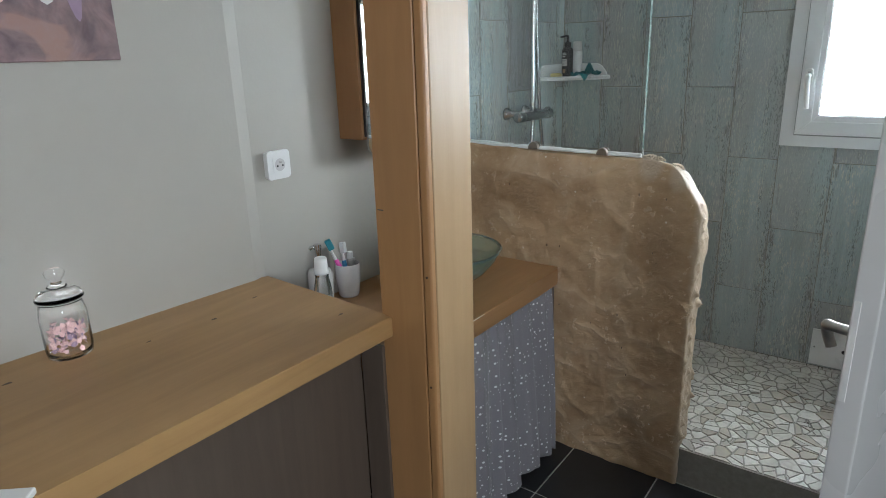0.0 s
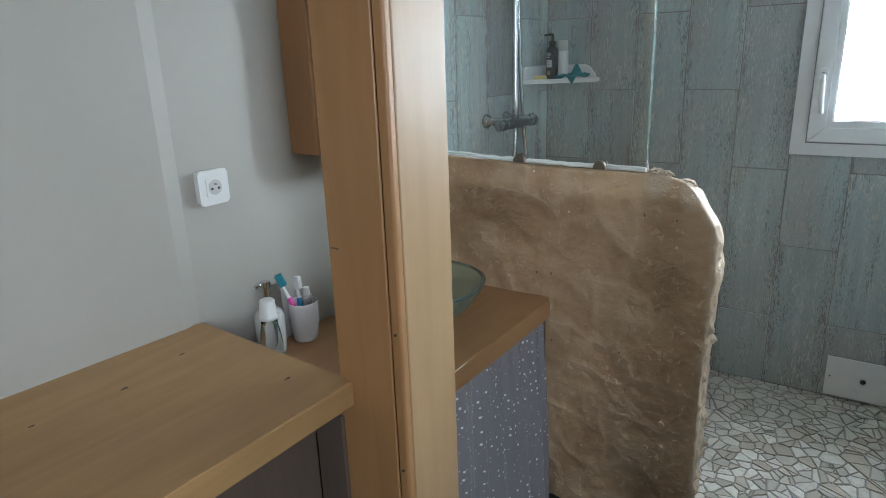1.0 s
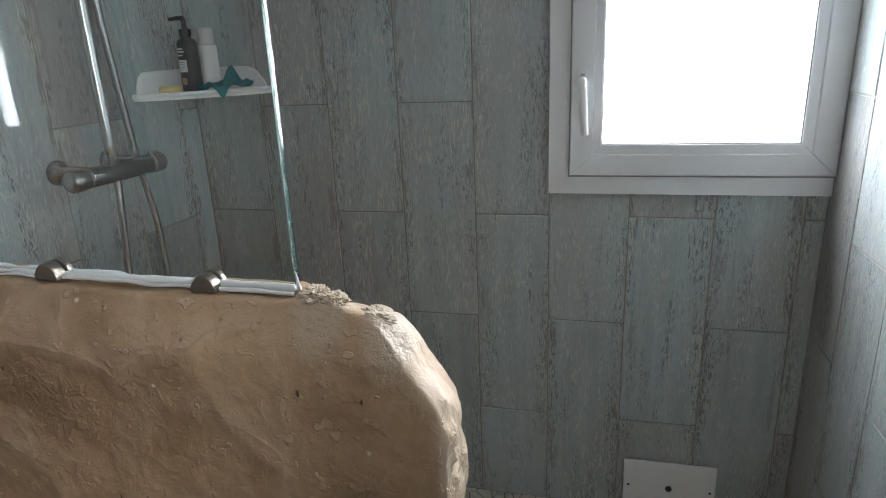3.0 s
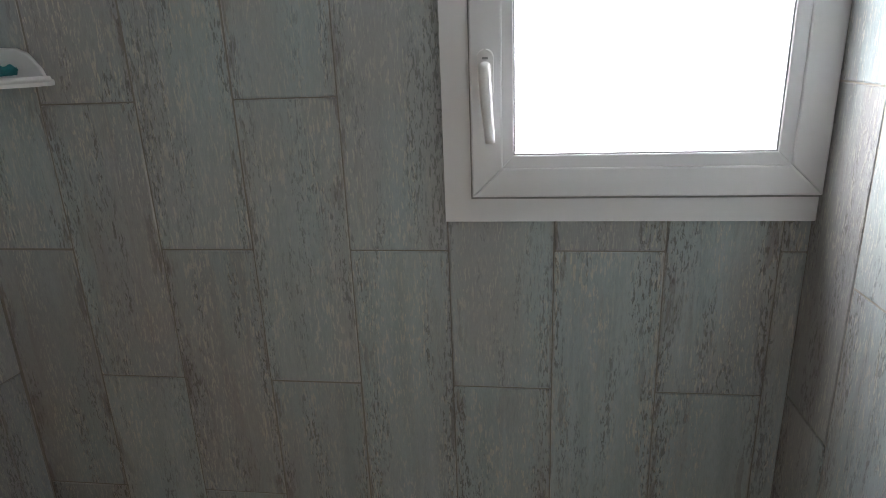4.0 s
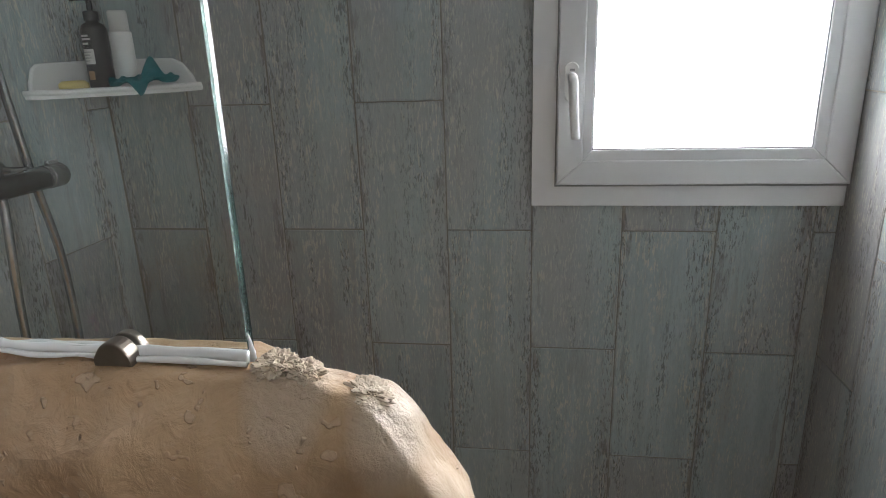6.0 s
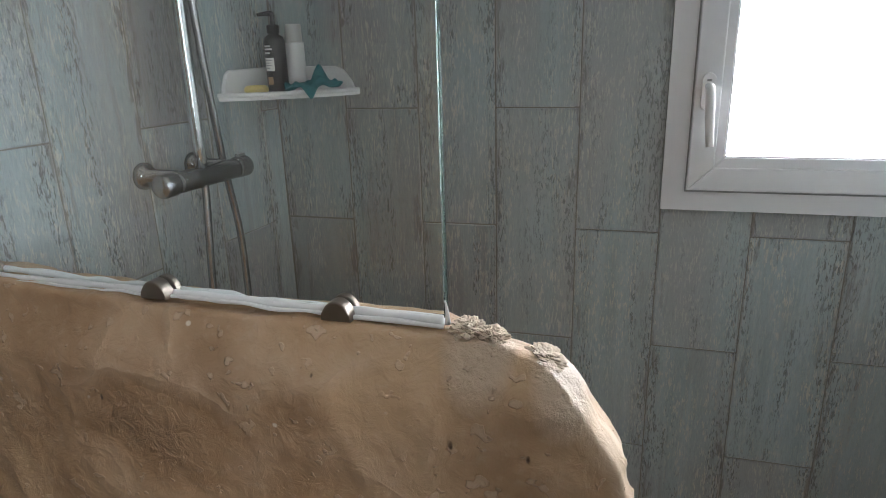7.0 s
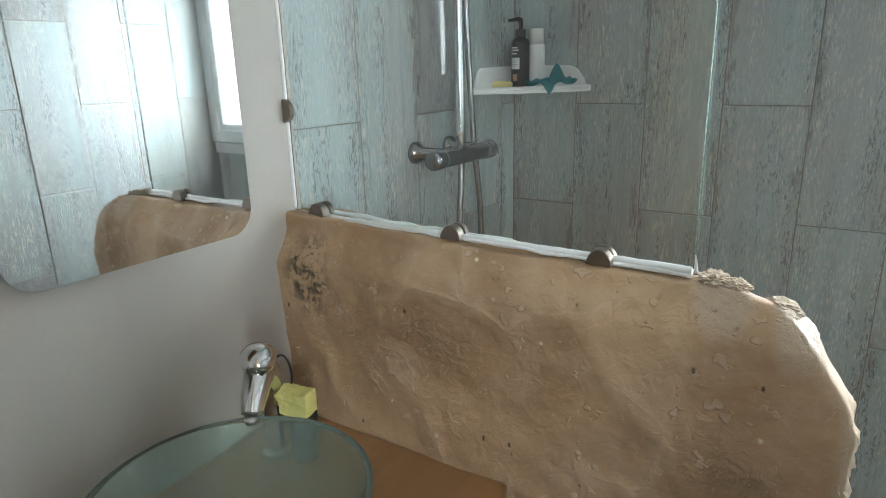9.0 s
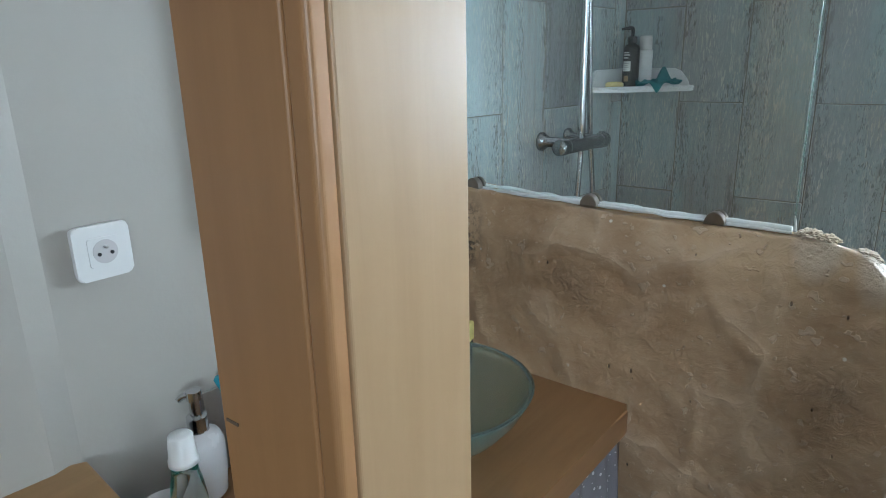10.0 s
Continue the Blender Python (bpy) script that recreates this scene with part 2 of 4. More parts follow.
CREAM = painted_wall("cream_wall_paint", (0.448, 0.426, 0.384))
CEILING = painted_wall("white_ceiling_paint", (0.80, 0.79, 0.76))
TILE, PLASTER, CHIP = tile_paint(), lime_plaster(), marble_chip()
BARE_STONE = plain("pale_bare_stone", (0.58, 0.49, 0.375), 0.9, 0, 0.25, 70)
GROUT = plain("beige_grout", (0.42, 0.39, 0.33), 0.85, 0, 0.2, 40)
PALE_GROUT = plain("pale_grout", (0.50, 0.49, 0.45), 0.85, 0, 0.15, 40)
WALL_GROUT = plain("grey_brown_wall_grout", (0.265, 0.248, 0.22), 0.9, 0, 0.25, 60)
DARK_GROUT = plain("brown_grey_grout", (0.29, 0.272, 0.238), 0.9, 0, 0.25, 60)
BLACK_TILE = plain("black_floor_tile", (0.022, 0.023, 0.026), 0.32, 0, 0.3, 12)
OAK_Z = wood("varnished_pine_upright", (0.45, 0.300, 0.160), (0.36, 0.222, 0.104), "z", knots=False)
# darker, more orange copy of the upright pine for front board and bead
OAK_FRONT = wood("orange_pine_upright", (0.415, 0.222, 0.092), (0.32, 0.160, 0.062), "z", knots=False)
OAK_Y = wood("waxed_pine_worktop", (0.43, 0.258, 0.108), (0.28, 0.155, 0.058), "y", knots=False)
OAK_RED = wood("reddish_pine_worktop", (0.35, 0.190, 0.084), (0.24, 0.122, 0.050), "y", 0.36)
CABINET = wood("orange_beech_cabinet", (0.47, 0.25, 0.105), (0.34, 0.165, 0.065), "z", 0.4, False)
PANEL = wood("grey_brown_panel", (0.135, 0.100, 0.076), (0.085, 0.062, 0.048), "z", 0.5, False)
PVC = plain("white_window_pvc", (0.74, 0.75, 0.76), 0.32, 0, 0.02, 20)
SEAL = plain("grey_window_seal", (0.30, 0.31, 0.31), 0.5)
WHITE = plain("white_plastic", (0.78, 0.78, 0.77), 0.3, 0, 0.03)
CHROME = plain("chrome", (0.72, 0.73, 0.74), 0.12, 1.0, 0.04)
STEEL = plain("brushed_steel", (0.45, 0.44, 0.42), 0.30, 1.0, 0.12, 80)
# darker chrome: the dark surroundings it reflects are put into the colour
CHROME_DARK = plain("chrome_dark_reflection", (0.46, 0.46, 0.47), 0.20, 1.0, 0.08, 60)
BRONZE = plain("brown_nickel", (0.27, 0.235, 0.20), 0.36, 1.0, 0.15, 60)
DOOR = plain("pale_grey_door_paint", (0.62, 0.61, 0.60), 0.28, 0, 0.04, 6)
CLEAR = glass("clear_glass", (0.93, 0.975, 0.96))
EDGE = glass("green_glass_edge", (0.72, 0.92, 0.87), 0.12)
WINDOW_GLASS = glass("window_glass", (1, 1, 1))
FROST = glass("frosted_green_glass", (0.66, 0.82, 0.75), 0.15)
FROST.node_tree.nodes["Principled BSDF"].inputs["Transmission Weight"].default_value = 0.92
MIRROR = plain("mirror_silver", (0.78, 0.80, 0.80), 0.02, 1.0, 0.0)
SILICONE = plain("white_silicone", (0.80, 0.82, 0.82), 0.35, 0, 0.05, 60)
BLACK = plain("black_plastic", (0.018, 0.017, 0.018), 0.35)
DARK = plain("dark_rubber", (0.035, 0.033, 0.03), 0.6)
YELLOW = plain("yellow_sponge", (0.66, 0.62, 0.22), 0.95, 0, 0.2, 150)
SOAP = plain("yellow_soap", (0.72, 0.60, 0.24), 0.5, 0, 0.06)
TEAL = plain("teal_washcloth", (0.025, 0.175, 0.195), 0.95, 0, 0.3, 120)
CERAMIC = plain("grey_white_ceramic", (0.62, 0.60, 0.60), 0.25, 0, 0.05)
LABEL = plain("pale_label", (0.66, 0.65, 0.63), 0.5)
TAN = plain("tan_label", (0.40, 0.26, 0.15), 0.5)
PINK = plain("pink_plastic", (0.75, 0.10, 0.42), 0.35)
TEAL_BRISTLE = plain("teal_bristles", (0.03, 0.24, 0.30), 0.6, 0, 0.2, 200)
BLUE = plain("blue_plastic", (0.05, 0.30, 0.55), 0.35)
GREEN = plain("green_label", (0.02, 0.30, 0.22), 0.4)
PETAL = plain("pale_pink_petals", (0.74, 0.50, 0.48), 0.8, 0, 0.25)
LILAC = plain("lilac_petals", (0.35, 0.25, 0.34), 0.8, 0, 0.25)
TOWEL = plain("white_towel", (0.76, 0.76, 0.76), 0.95, 0, 0.12, 140)
PRINT = canvas_print()
DOTS = dotted_cloth()
RENDER = plain("pale_render", (0.62, 0.58, 0.52), 0.9)
TERRACOTTA = plain("terracotta_roof", (0.36, 0.16, 0.10), 0.9, 0, 0.2, 3)
KNOT = plain("dark_wood_knot", (0.075, 0.038, 0.018), 0.5, 0, 0.4, 300)
SOFT_DAY = glow("soft_daylight", (0.95, 0.98, 1.0), 8.0)
DAY = glow("bright_daylight", (1.0, 1.0, 1.0), 5.0)


# ---- mesh helpers ----
def finish(ob, mat, smooth):
    ob.data.materials.append(mat)
    if smooth:
        ob.data.polygons.foreach_set("use_smooth", [True] * len(ob.data.polygons))
    return ob


def part(name, bm, mat, parent=None, label="", smooth=False):
    """Links a bmesh, in world coordinates, as one mesh object, under a thing or a part."""
    me = bpy.data.meshes.new(name)
    bmesh.ops.recalc_face_normals(bm, faces=bm.faces[:])
    bm.to_mesh(me)
    bm.free()
    ob = finish(new(name, me), mat, smooth)
    if parent:
        ob.parent = parent
        ob.matrix_parent_inverse = parent.matrix_basis.inverted()
    return tagged(ob, label)


def thing(name, at, label, category, group=""):
    ob = new(name)
    ob.empty_display_size = 0.05
    ob.matrix_basis = Matrix.Translation(at)
    return tagged(ob, label, category, group)


def box(lo, hi, bevel=0.0, seg=2, m=None, bm=None):
    bm = bm or bmesh.new()
    mid = [(a + b) / 2 for a, b in zip(lo, hi)]
    size = [b - a for a, b in zip(lo, hi)]
    got = bmesh.ops.create_cube(bm, size=1, matrix=(m or Matrix()) @ Matrix.Translation(mid) @ Matrix.Diagonal((*size, 1)))
    if bevel:
        edges = {e for v in got["verts"] for e in v.link_edges}
        bmesh.ops.bevel(bm, geom=list(edges), offset=bevel, segments=seg, profile=0.5, affect="EDGES")
    return bm


def prism(points, lo, hi, bevel=0.0, seg=2, axis="z", bm=None):
    """An outline raised from lo to hi along an axis; the outline gives the other two coordinates."""
    bm = bm or bmesh.new()
    order = {"z": lambda a, b, h: (a, b, h), "y": lambda a, b, h: (a, h, b), "x": lambda a, b, h: (h, a, b)}[axis]
    low = [bm.verts.new(order(a, b, lo)) for a, b in points]
    top = [bm.verts.new(order(a, b, hi)) for a, b in points]
    bm.faces.new(low)
    bm.faces.new(top[::-1])
    n = len(points)
    for i in range(n):
        bm.faces.new((low[i], low[(i + 1) % n], top[(i + 1) % n], top[i]))
    if bevel:
        rim = [e for e in bm.edges if (e.verts[0] in low) == (e.verts[1] in low)]
        bmesh.ops.bevel(bm, geom=rim, offset=bevel, segments=seg, profile=0.5, affect="EDGES")
    return bm


def lathe(profile, at, steps=40, m=None, bm=None, wobble=0.0):
    """Turns (radius, height) pairs round the upright axis at a place."""
    bm = bm or bmesh.new()
    m = m or Matrix.Translation(at)
    rings = []
    for r, h in profile:
        if r < 1e-5:
            rings.append([bm.verts.new(m @ Vector((0, 0, h)))])
        else:
            rings.append([bm.verts.new(m @ Vector((r * math.cos(a), r * math.sin(a), h + wobble * math.sin(3 * a)))) for a in (2 * math.pi * i / steps for i in range(steps))])
    for a, b in zip(rings, rings[1:]):
        for i in range(steps):
            j = (i + 1) % steps
            if len(a) == 1 and len(b) > 1:
                bm.faces.new((a[0], b[j], b[i]))
            elif len(b) == 1 and len(a) > 1:
                bm.faces.new((a[i], a[j], b[0]))
            elif len(a) > 1:
                bm.faces.new((a[i], a[j], b[j], b[i]))
    return bm


def smooth_path(points, per=8):
    p = [Vector(v) for v in points]
    p = [2 * p[0] - p[1]] + p + [2 * p[-1] - p[-2]]
    out = []
    for i in range(1, len(p) - 2):
        for k in range(per):
            t = k / per
            out.append(0.5 * (2 * p[i] + (p[i + 1] - p[i - 1]) * t + (2 * p[i - 1] - 5 * p[i] + 4 * p[i + 1] - p[i + 2]) * t * t + (3 * p[i] - p[i - 1] - 3 * p[i + 1] + p[i + 2]) * t ** 3))
    return out + [p[-2]]


def tube(points, radius, steps=14, per=8, bm=None, flat=1.0):
    """A round rod along a smooth path; radius may be a list, one per given point."""
    bm = bm or bmesh.new()
    path = smooth_path(points, per)
    radii = radius if isinstance(radius, (list, tuple)) else [radius] * len(points)
    rings, up = [], None
    for i, v in enumerate(path):
        d = (path[min(i + 1, len(path) - 1)] - path[max(i - 1, 0)]).normalized()
        if up is None:
            up = Vector((0, 0, 1)) if abs(d.z) < 0.9 else Vector((1, 0, 0))
        side = d.cross(up).normalized()
        up = side.cross(d).normalized()
        f = i / (len(path) - 1) * (len(radii) - 1)
        k = min(int(f), len(radii) - 2)
        r = radii[k] + (radii[k + 1] - radii[k]) * (f - k)
        rings.append([bm.verts.new(v + r * (math.cos(a) * side + flat * math.sin(a) * up)) for a in (2 * math.pi * n / steps for n in range(steps))])
    for a, b in zip(rings, rings[1:]):
        for n in range(steps):
            bm.faces.new((a[n], a[(n + 1) % steps], b[(n + 1) % steps], b[n]))
    bm.faces.new(rings[0][::-1])
    bm.faces.new(rings[-1])
    return bm


def rounded(x0, y0, x1, y1, r, steps=6):
    """A rectangle's outline with round corners."""
    out = []
    for cx, cy, a0 in ((x1 - r, y1 - r, 0), (x0 + r, y1 - r, 90), (x0 + r, y0 + r, 180), (x1 - r, y0 + r, 270)):
        for k in range(steps + 1):
            a = radians(a0 + 90 * k / steps)
            out.append((cx + r * math.cos(a), cy + r * math.sin(a)))
    return out


def structure(name, bm, mat, label, category, smooth=False):
    return tagged(part(name, bm, mat, smooth=smooth), label, category, kind="structure")


# ---- the room ----
H = 2.42
SHOWER_Z = 0.145


def left_x(y):
    """The shower's tiled side wall, which is not square to the window wall."""
    return -1.537 + 0.078 * (y - 2.10)


floor = structure("floor", box((-1.70, -1.7, -0.15), (1.35, 3.2, -0.0015)), PALE_GROUT, "black square tiles with pale grout joints", "floor")
structure("wall_left", prism([(-1.62, -1.7), (-1.574, 0.43), (-1.534, 1.095), (-1.547, 1.140), (-1.537, 2.116), (-1.80, 2.116), (-1.80, -1.7)], -0.1, H), CREAM, "cream painted wall behind the worktop", "wall")
wall_shower = structure("wall_shower", prism([(left_x(2.116) - 0.0022, 2.116), (left_x(3.01) - 0.0022, 3.01), (-1.80, 3.01), (-1.80, 2.116)], -0.1, H), WALL_GROUT, "blue-grey plank tiles behind the shower mixer", "wall")
bm = box((-1.80, 3.0022, -0.1), (-0.42, 3.25, H))
box((0.165, 3.0022, -0.1), (1.40, 3.06, H), bm=bm)
box((-0.42, 3.0022, -0.1), (0.165, 3.25, 1.16), bm=bm)
box((-0.42, 3.0022, 1.92), (0.165, 3.25, H), bm=bm)
wall_north = structure("wall_north", bm, WALL_GROUT, "blue-grey plank tiles round a white window", "wall")
bm = box((0.1985, 1.95, -0.1), (0.30, 3.010, H))
wall_east = structure("wall_east", bm, GROUT, "blue-grey plank tiles beside the shower window", "wall")
structure("wall_above_door", box((0.206, 1.05, 2.08), (0.30, 1.95, H)), CREAM, "cream wall above the doorway", "wall")
# unseen wall; its opening is added to let the hall fill lamp in
bm = box((1.30, -1.7, -0.1), (1.40, -0.87, H))
box((1.30, -0.37, -0.1), (1.40, 3.0022, H), bm=bm)
box((1.30, -0.87, -0.1), (1.40, -0.37, 1.05), bm=bm)
box((1.30, -0.87, 2.05), (1.40, -0.37, H), bm=bm)
structure("wall_hall", bm, CREAM, "cream painted hall wall", "wall")
bm = box((-1.80, -1.80, -0.1), (0.36, -1.70, H))
box((0.60, -1.80, -0.1), (1.40, -1.70, H), bm=bm)
box((0.36, -1.80, -0.1), (0.60, -1.70, 1.27), bm=bm)
box((0.36, -1.80, 2.1), (0.60, -1.70, H), bm=bm)
structure("wall_south", bm, CREAM, "cream painted wall with a window", "wall")
structure("ceiling", box((-1.80, -1.80, H), (1.40, 3.25, H + 0.1)), CEILING, "plain white ceiling", "ceiling")
shower_floor = structure("shower_floor", box((-1.60, 2.06, -0.012), (0.206, 3.010, SHOWER_Z - 0.006)), DARK_GROUT, "raised shower floor of broken pale marble", "floor")
structure("backdrop", box((-3.2, 5.2, -2.0), (3.0, 5.25, 5.0)), DAY, "bright overcast daylight outside the window", "backdrop")
structure("backdrop", box((-45, -60.2, -8), (45, -60.0, 40)), SOFT_DAY, "bright overcast daylight outside the room", "backdrop")


def far_house(x, y, w, d, h, roof):
    house = thing("house", (x, y, -2.5), "pale rendered house with a terracotta roof in the distance", "house", "far houses")
    part("wall", box((x - w / 2, y - d / 2, -2.5), (x + w / 2, y + d / 2, h)), RENDER, house)
    part("roof", prism([(y - d / 2 - 0.3, h), (y + d / 2 + 0.3, h), (y, h + roof)], x - w / 2 - 0.3, x + w / 2 + 0.3, axis="x"), TERRACOTTA, house)


def join(bm, more):
    me = bpy.data.meshes.new("joined")
    more.to_mesh(me)
    more.free()
    bm.from_mesh(me)
    bpy.data.meshes.remove(me)


def casement(name, lo, hi, depth_at, sign, label):
    """A PVC window with a flat casing, a sash, a seal and a pane, seen from the side that sign points to."""
    (x0, z0), (x1, z1) = lo, hi
    w = thing(name, ((x0 + x1) / 2, depth_at, z0), label, "window")
    w["kind"] = "structure"

    def ring(a, b, c, d, t, near, far, bevel):
        bm = bmesh.new()
        y0, y1 = sorted((depth_at + sign * near, depth_at + sign * far))
        e, f, g = t
        for quad in (((a, b), (a + e, b + g), (a + e, d - g), (a, d)), ((c, b), (c, d), (c - f, d - g), (c - f, b + g)), ((a, b), (c, b), (c - f, b + g), (a + e, b + g)), ((a, d), (a + e, d - g), (c - f, d - g), (c, d))):
            prism(quad, y0, y1, bevel, 2, axis="y", bm=bm) if not bevel else join(bm, prism(quad, y0, y1, bevel, 2, axis="y"))
        return bm
    near, far = sorted((depth_at - sign * 0.05, depth_at + sign * 0.012))
    bm = box((x0, near, z0), (x0 + 0.060, far, z1))
    box((x1 - 0.030, near, z0), (x1, far, z1), bm=bm)
    for a, b in ((z0, z0 + 0.056), (z1 - 0.056, z1)):
        box((x0 + 0.060, near, a), (x1 - 0.030, far, b), bm=bm)
    part("window_frame", bm, PVC, w)
    # grey ring stands in for the shadow line round the proud sash
    part("sash_shadow_line", ring(x0 + 0.0500, z0 + 0.0440, x1 - 0.001, z1 - 0.0475, (0.004, 0.003, 0.0065), -0.04, 0.0135, 0.0), SEAL, w)
    sash = part("sash", ring(x0 + 0.053, z0 + 0.050, x1 + 0.0, z1 - 0.05, (0.056, 0.056, 0.053), -0.04, 0.026, 0.003), PVC, w)
    part("glazing_bead", ring(x0 + 0.107, z0 + 0.102, x1 - 0.054, z1 - 0.102, (0.022, 0.026, 0.024), -0.035, 0.021, 0.002), PVC, sash)
    part("seal", ring(x0 + 0.1285, z0 + 0.1255, x1 - 0.0795, z1 - 0.1255, (0.003, 0.003, 0.003), -0.03, 0.017, 0.0), SEAL, sash)
    pane = part("pane", box((x0 + 0.11, depth_at + sign * 0.009 - 0.003, z0 + 0.105), (x1 - 0.06, depth_at + sign * 0.009 + 0.003, z1 - 0.105)), WINDOW_GLASS, sash)
    pane.visible_shadow = False
    hx, hz, hy = x0 + 0.081, 1.375, depth_at + sign * 0.026
    handle = part("window_handle", prism(rounded(hx - 0.014, hz - 0.035, hx + 0.014, hz + 0.047, 0.013), *sorted((hy, hy + sign * 0.010)), 0.002, axis="y"), WHITE, sash)
    part("grip", tube([(hx, hy, hz + 0.018), (hx, hy + sign * 0.035, hz + 0.018), (hx + 0.001, hy + sign * 0.045, hz + 0.004), (hx + 0.004, hy + sign * 0.046, hz - 0.05), (hx + 0.009, hy + sign * 0.044, hz - 0.108)], [0.009, 0.010, 0.0105, 0.010, 0.0085], flat=0.85), WHITE, handle, smooth=True)
    for hz2 in (z0 + 0.14, z1 - 0.14):
        hinge_at = Matrix.Translation((x1 + 0.0045, depth_at + sign * 0.020, hz2))
        part("hinge", lathe([(0, -0.035), (0.004, -0.035), (0.0045, -0.030), (0.0045, 0.030), (0.004, 0.035), (0, 0.035)], (0, 0, 0), 12, hinge_at), WHITE, w, smooth=True)
    part("maker_mark", box((hx - 0.005, min(hy, hy + sign * 0.0105), hz + 0.030), (hx + 0.005, max(hy, hy + sign * 0.0105), hz + 0.034)), SEAL, handle)
    return w


far_house(-0.5, -26.0, 9.0, 6.0, -1.2, 1.6)
far_house(7.0, -30.0, 8.0, 7.0, -0.9, 1.8)
far_house(-9.0, -33.0, 9.0, 7.0, -0.6, 1.9)
structure("ground", box((-40, -60, -2.6), (40, -3, -2.5)), PANEL, "ground far below the window", "ground")
casement("window_1", (-0.465, 1.110), (0.196, 1.955), 3.0, -1, "white PVC casement with a closed handle, daylight behind")
casement("window_2", (0.34, 1.25), (0.62, 2.12), -1.70, 1, "white PVC window in the far wall of the room")

# ---- the stone half wall ----
def exposed_stone(at, size, tilt, seed, parent):
    """A flat crumbled piece of bare stone that breaks through the plaster."""
    bm = bmesh.new()
    bmesh.ops.create_icosphere(bm, subdivisions=5, radius=1.0)
    m = Matrix.Translation(at) @ pose(0, 0, 0, 0, tilt, 0)
    shift = Vector((seed * 3.7, seed * 1.3, seed * 5.1))
    for v in bm.verts:
        p = v.co.normalized()
        cell = noise.voronoi(p * 3.2 + shift)[0]
        d = 0.84 + 0.34 * noise.noise(p * 2.1 + shift) + 0.30 * (cell[1] - cell[0]) - 0.16 * abs(noise.noise(p * 7.0 + shift)) + 0.06 * noise.noise(p * 19.0 + shift)
        v.co = m @ Vector((p.x * size[0] * d, p.y * size[1] * d, p.z * size[2] * d))
    return part("exposed_stone", bm, BARE_STONE, parent, "crumbled pale bare stone")


def half_wall():
    top = [(-1.56, 1.186), (-1.30, 1.174), (-1.0, 1.164), (-0.80, 1.161), (-0.70, 1.163)]
    corner = [(-0.614, 1.147), (-0.590, 1.125), (-0.562, 1.082), (-0.532, 1.036), (-0.521, 0.99), (-0.523, 0.94), (-0.517, 0.885), (-0.525, 0.82)]
    side = [(-0.533, 0.70), (-0.532, 0.50), (-0.530, 0.3), (-0.528, -0.02), (-1.56, -0.02)]
    bm = prism((top + corner + side)[::-1], 2.036, 2.168, axis="y")
    me = bpy.data.meshes.new("block")
    bmesh.ops.recalc_face_normals(bm, faces=bm.faces[:])
    bm.to_mesh(me)
    bm.free()
    tmp = new("block", me)
    mod = tmp.modifiers.new("remesh", "REMESH")
    mod.mode, mod.voxel_size = "VOXEL", 0.0062
    sm = tmp.modifiers.new("smooth", "SMOOTH")
    sm.factor, sm.iterations = 0.5, 9
    done = bpy.data.meshes.new_from_object(tmp.evaluated_get(bpy.context.evaluated_depsgraph_get()))
    bpy.data.objects.remove(tmp)
    done.name = "half_wall"
    lumps = [((-0.700, 2.10, 1.150), 0.034, 0.007), ((-0.600, 2.10, 1.120), 0.030, 0.006)]
    rng = random.Random(4)
    lumps += [((-0.528, 2.05 + 0.10 * rng.random(), 0.16 + 0.026 * i + 0.02 * rng.random()), 0.013 + 0.010 * rng.random(), 0.005 + 0.008 * rng.random()) for i in range(34)]
    for v, nrm in zip(done.vertices, [n.vector.copy() for n in done.vertex_normals]):
        p = v.co
        side_on = abs(nrm.y)
        d = (0.004 + 0.016 * side_on) * noise.noise(p * 3.1 + Vector((3, 1, 7))) + (0.003 + 0.0055 * side_on) * noise.noise(p * 7.0) + 0.0045 * noise.noise(p * 19.0) + 0.0016 * noise.noise(p * 48.0)
        ridge = noise.noise(Vector((p.x * 5.0 + 2.0 * p.z, p.y, p.z * 4.0 - 1.5 * p.x)) + Vector((9, 2, 5)))
        d += 0.004 * side_on * max(0.0, 0.20 - abs(ridge)) / 0.20 - 0.002 * side_on
        for c, r, h in lumps:
            q = (p - Vector(c)).length / r
            if q < 1.6:
                d += h * math.exp(-q * q * 2.0) * (0.45 + 1.3 * abs(noise.noise(p * 55.0)) + 1.4 * abs(noise.noise(p * 110.0)))
        v.co = p + nrm * (d - 0.003 * side_on)
        # the front leans back to the glass along the top
        lean = min(1.0, max(0.0, (p.z - 1.09 - 0.02 * (p.x + 1.0)) / 0.08))
        v.co.y += 0.042 * lean * lean * (3 - 2 * lean) * max(0.0, (2.168 - p.y) / 0.132)
        # behind, the corner falls away
        back = min(1.0, max(0.0, (p.y - 2.085) / 0.083)) * min(1.0, max(0.0, (p.x + 0.76) / 0.06)) * min(1.0, max(0.0, (p.z - 0.80) / 0.2))
        v.co.z -= 0.032 * back
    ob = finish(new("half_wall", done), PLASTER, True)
    for c, size, tilt, seed in (((-0.715, 2.102, 1.166), (0.024, 0.030, 0.014), 2, 1), ((-0.684, 2.098, 1.163), (0.020, 0.022, 0.012), 10, 2), ((-0.622, 2.096, 1.144), (0.026, 0.028, 0.010), 18, 3), ((-0.594, 2.092, 1.119), (0.018, 0.024, 0.008), 46, 4)):
        exposed_stone(c, size, tilt, seed, ob)
    return tagged(ob, "uneven ochre plastered stone half wall with rounded corner", "half wall", kind="structure")


half_wall()

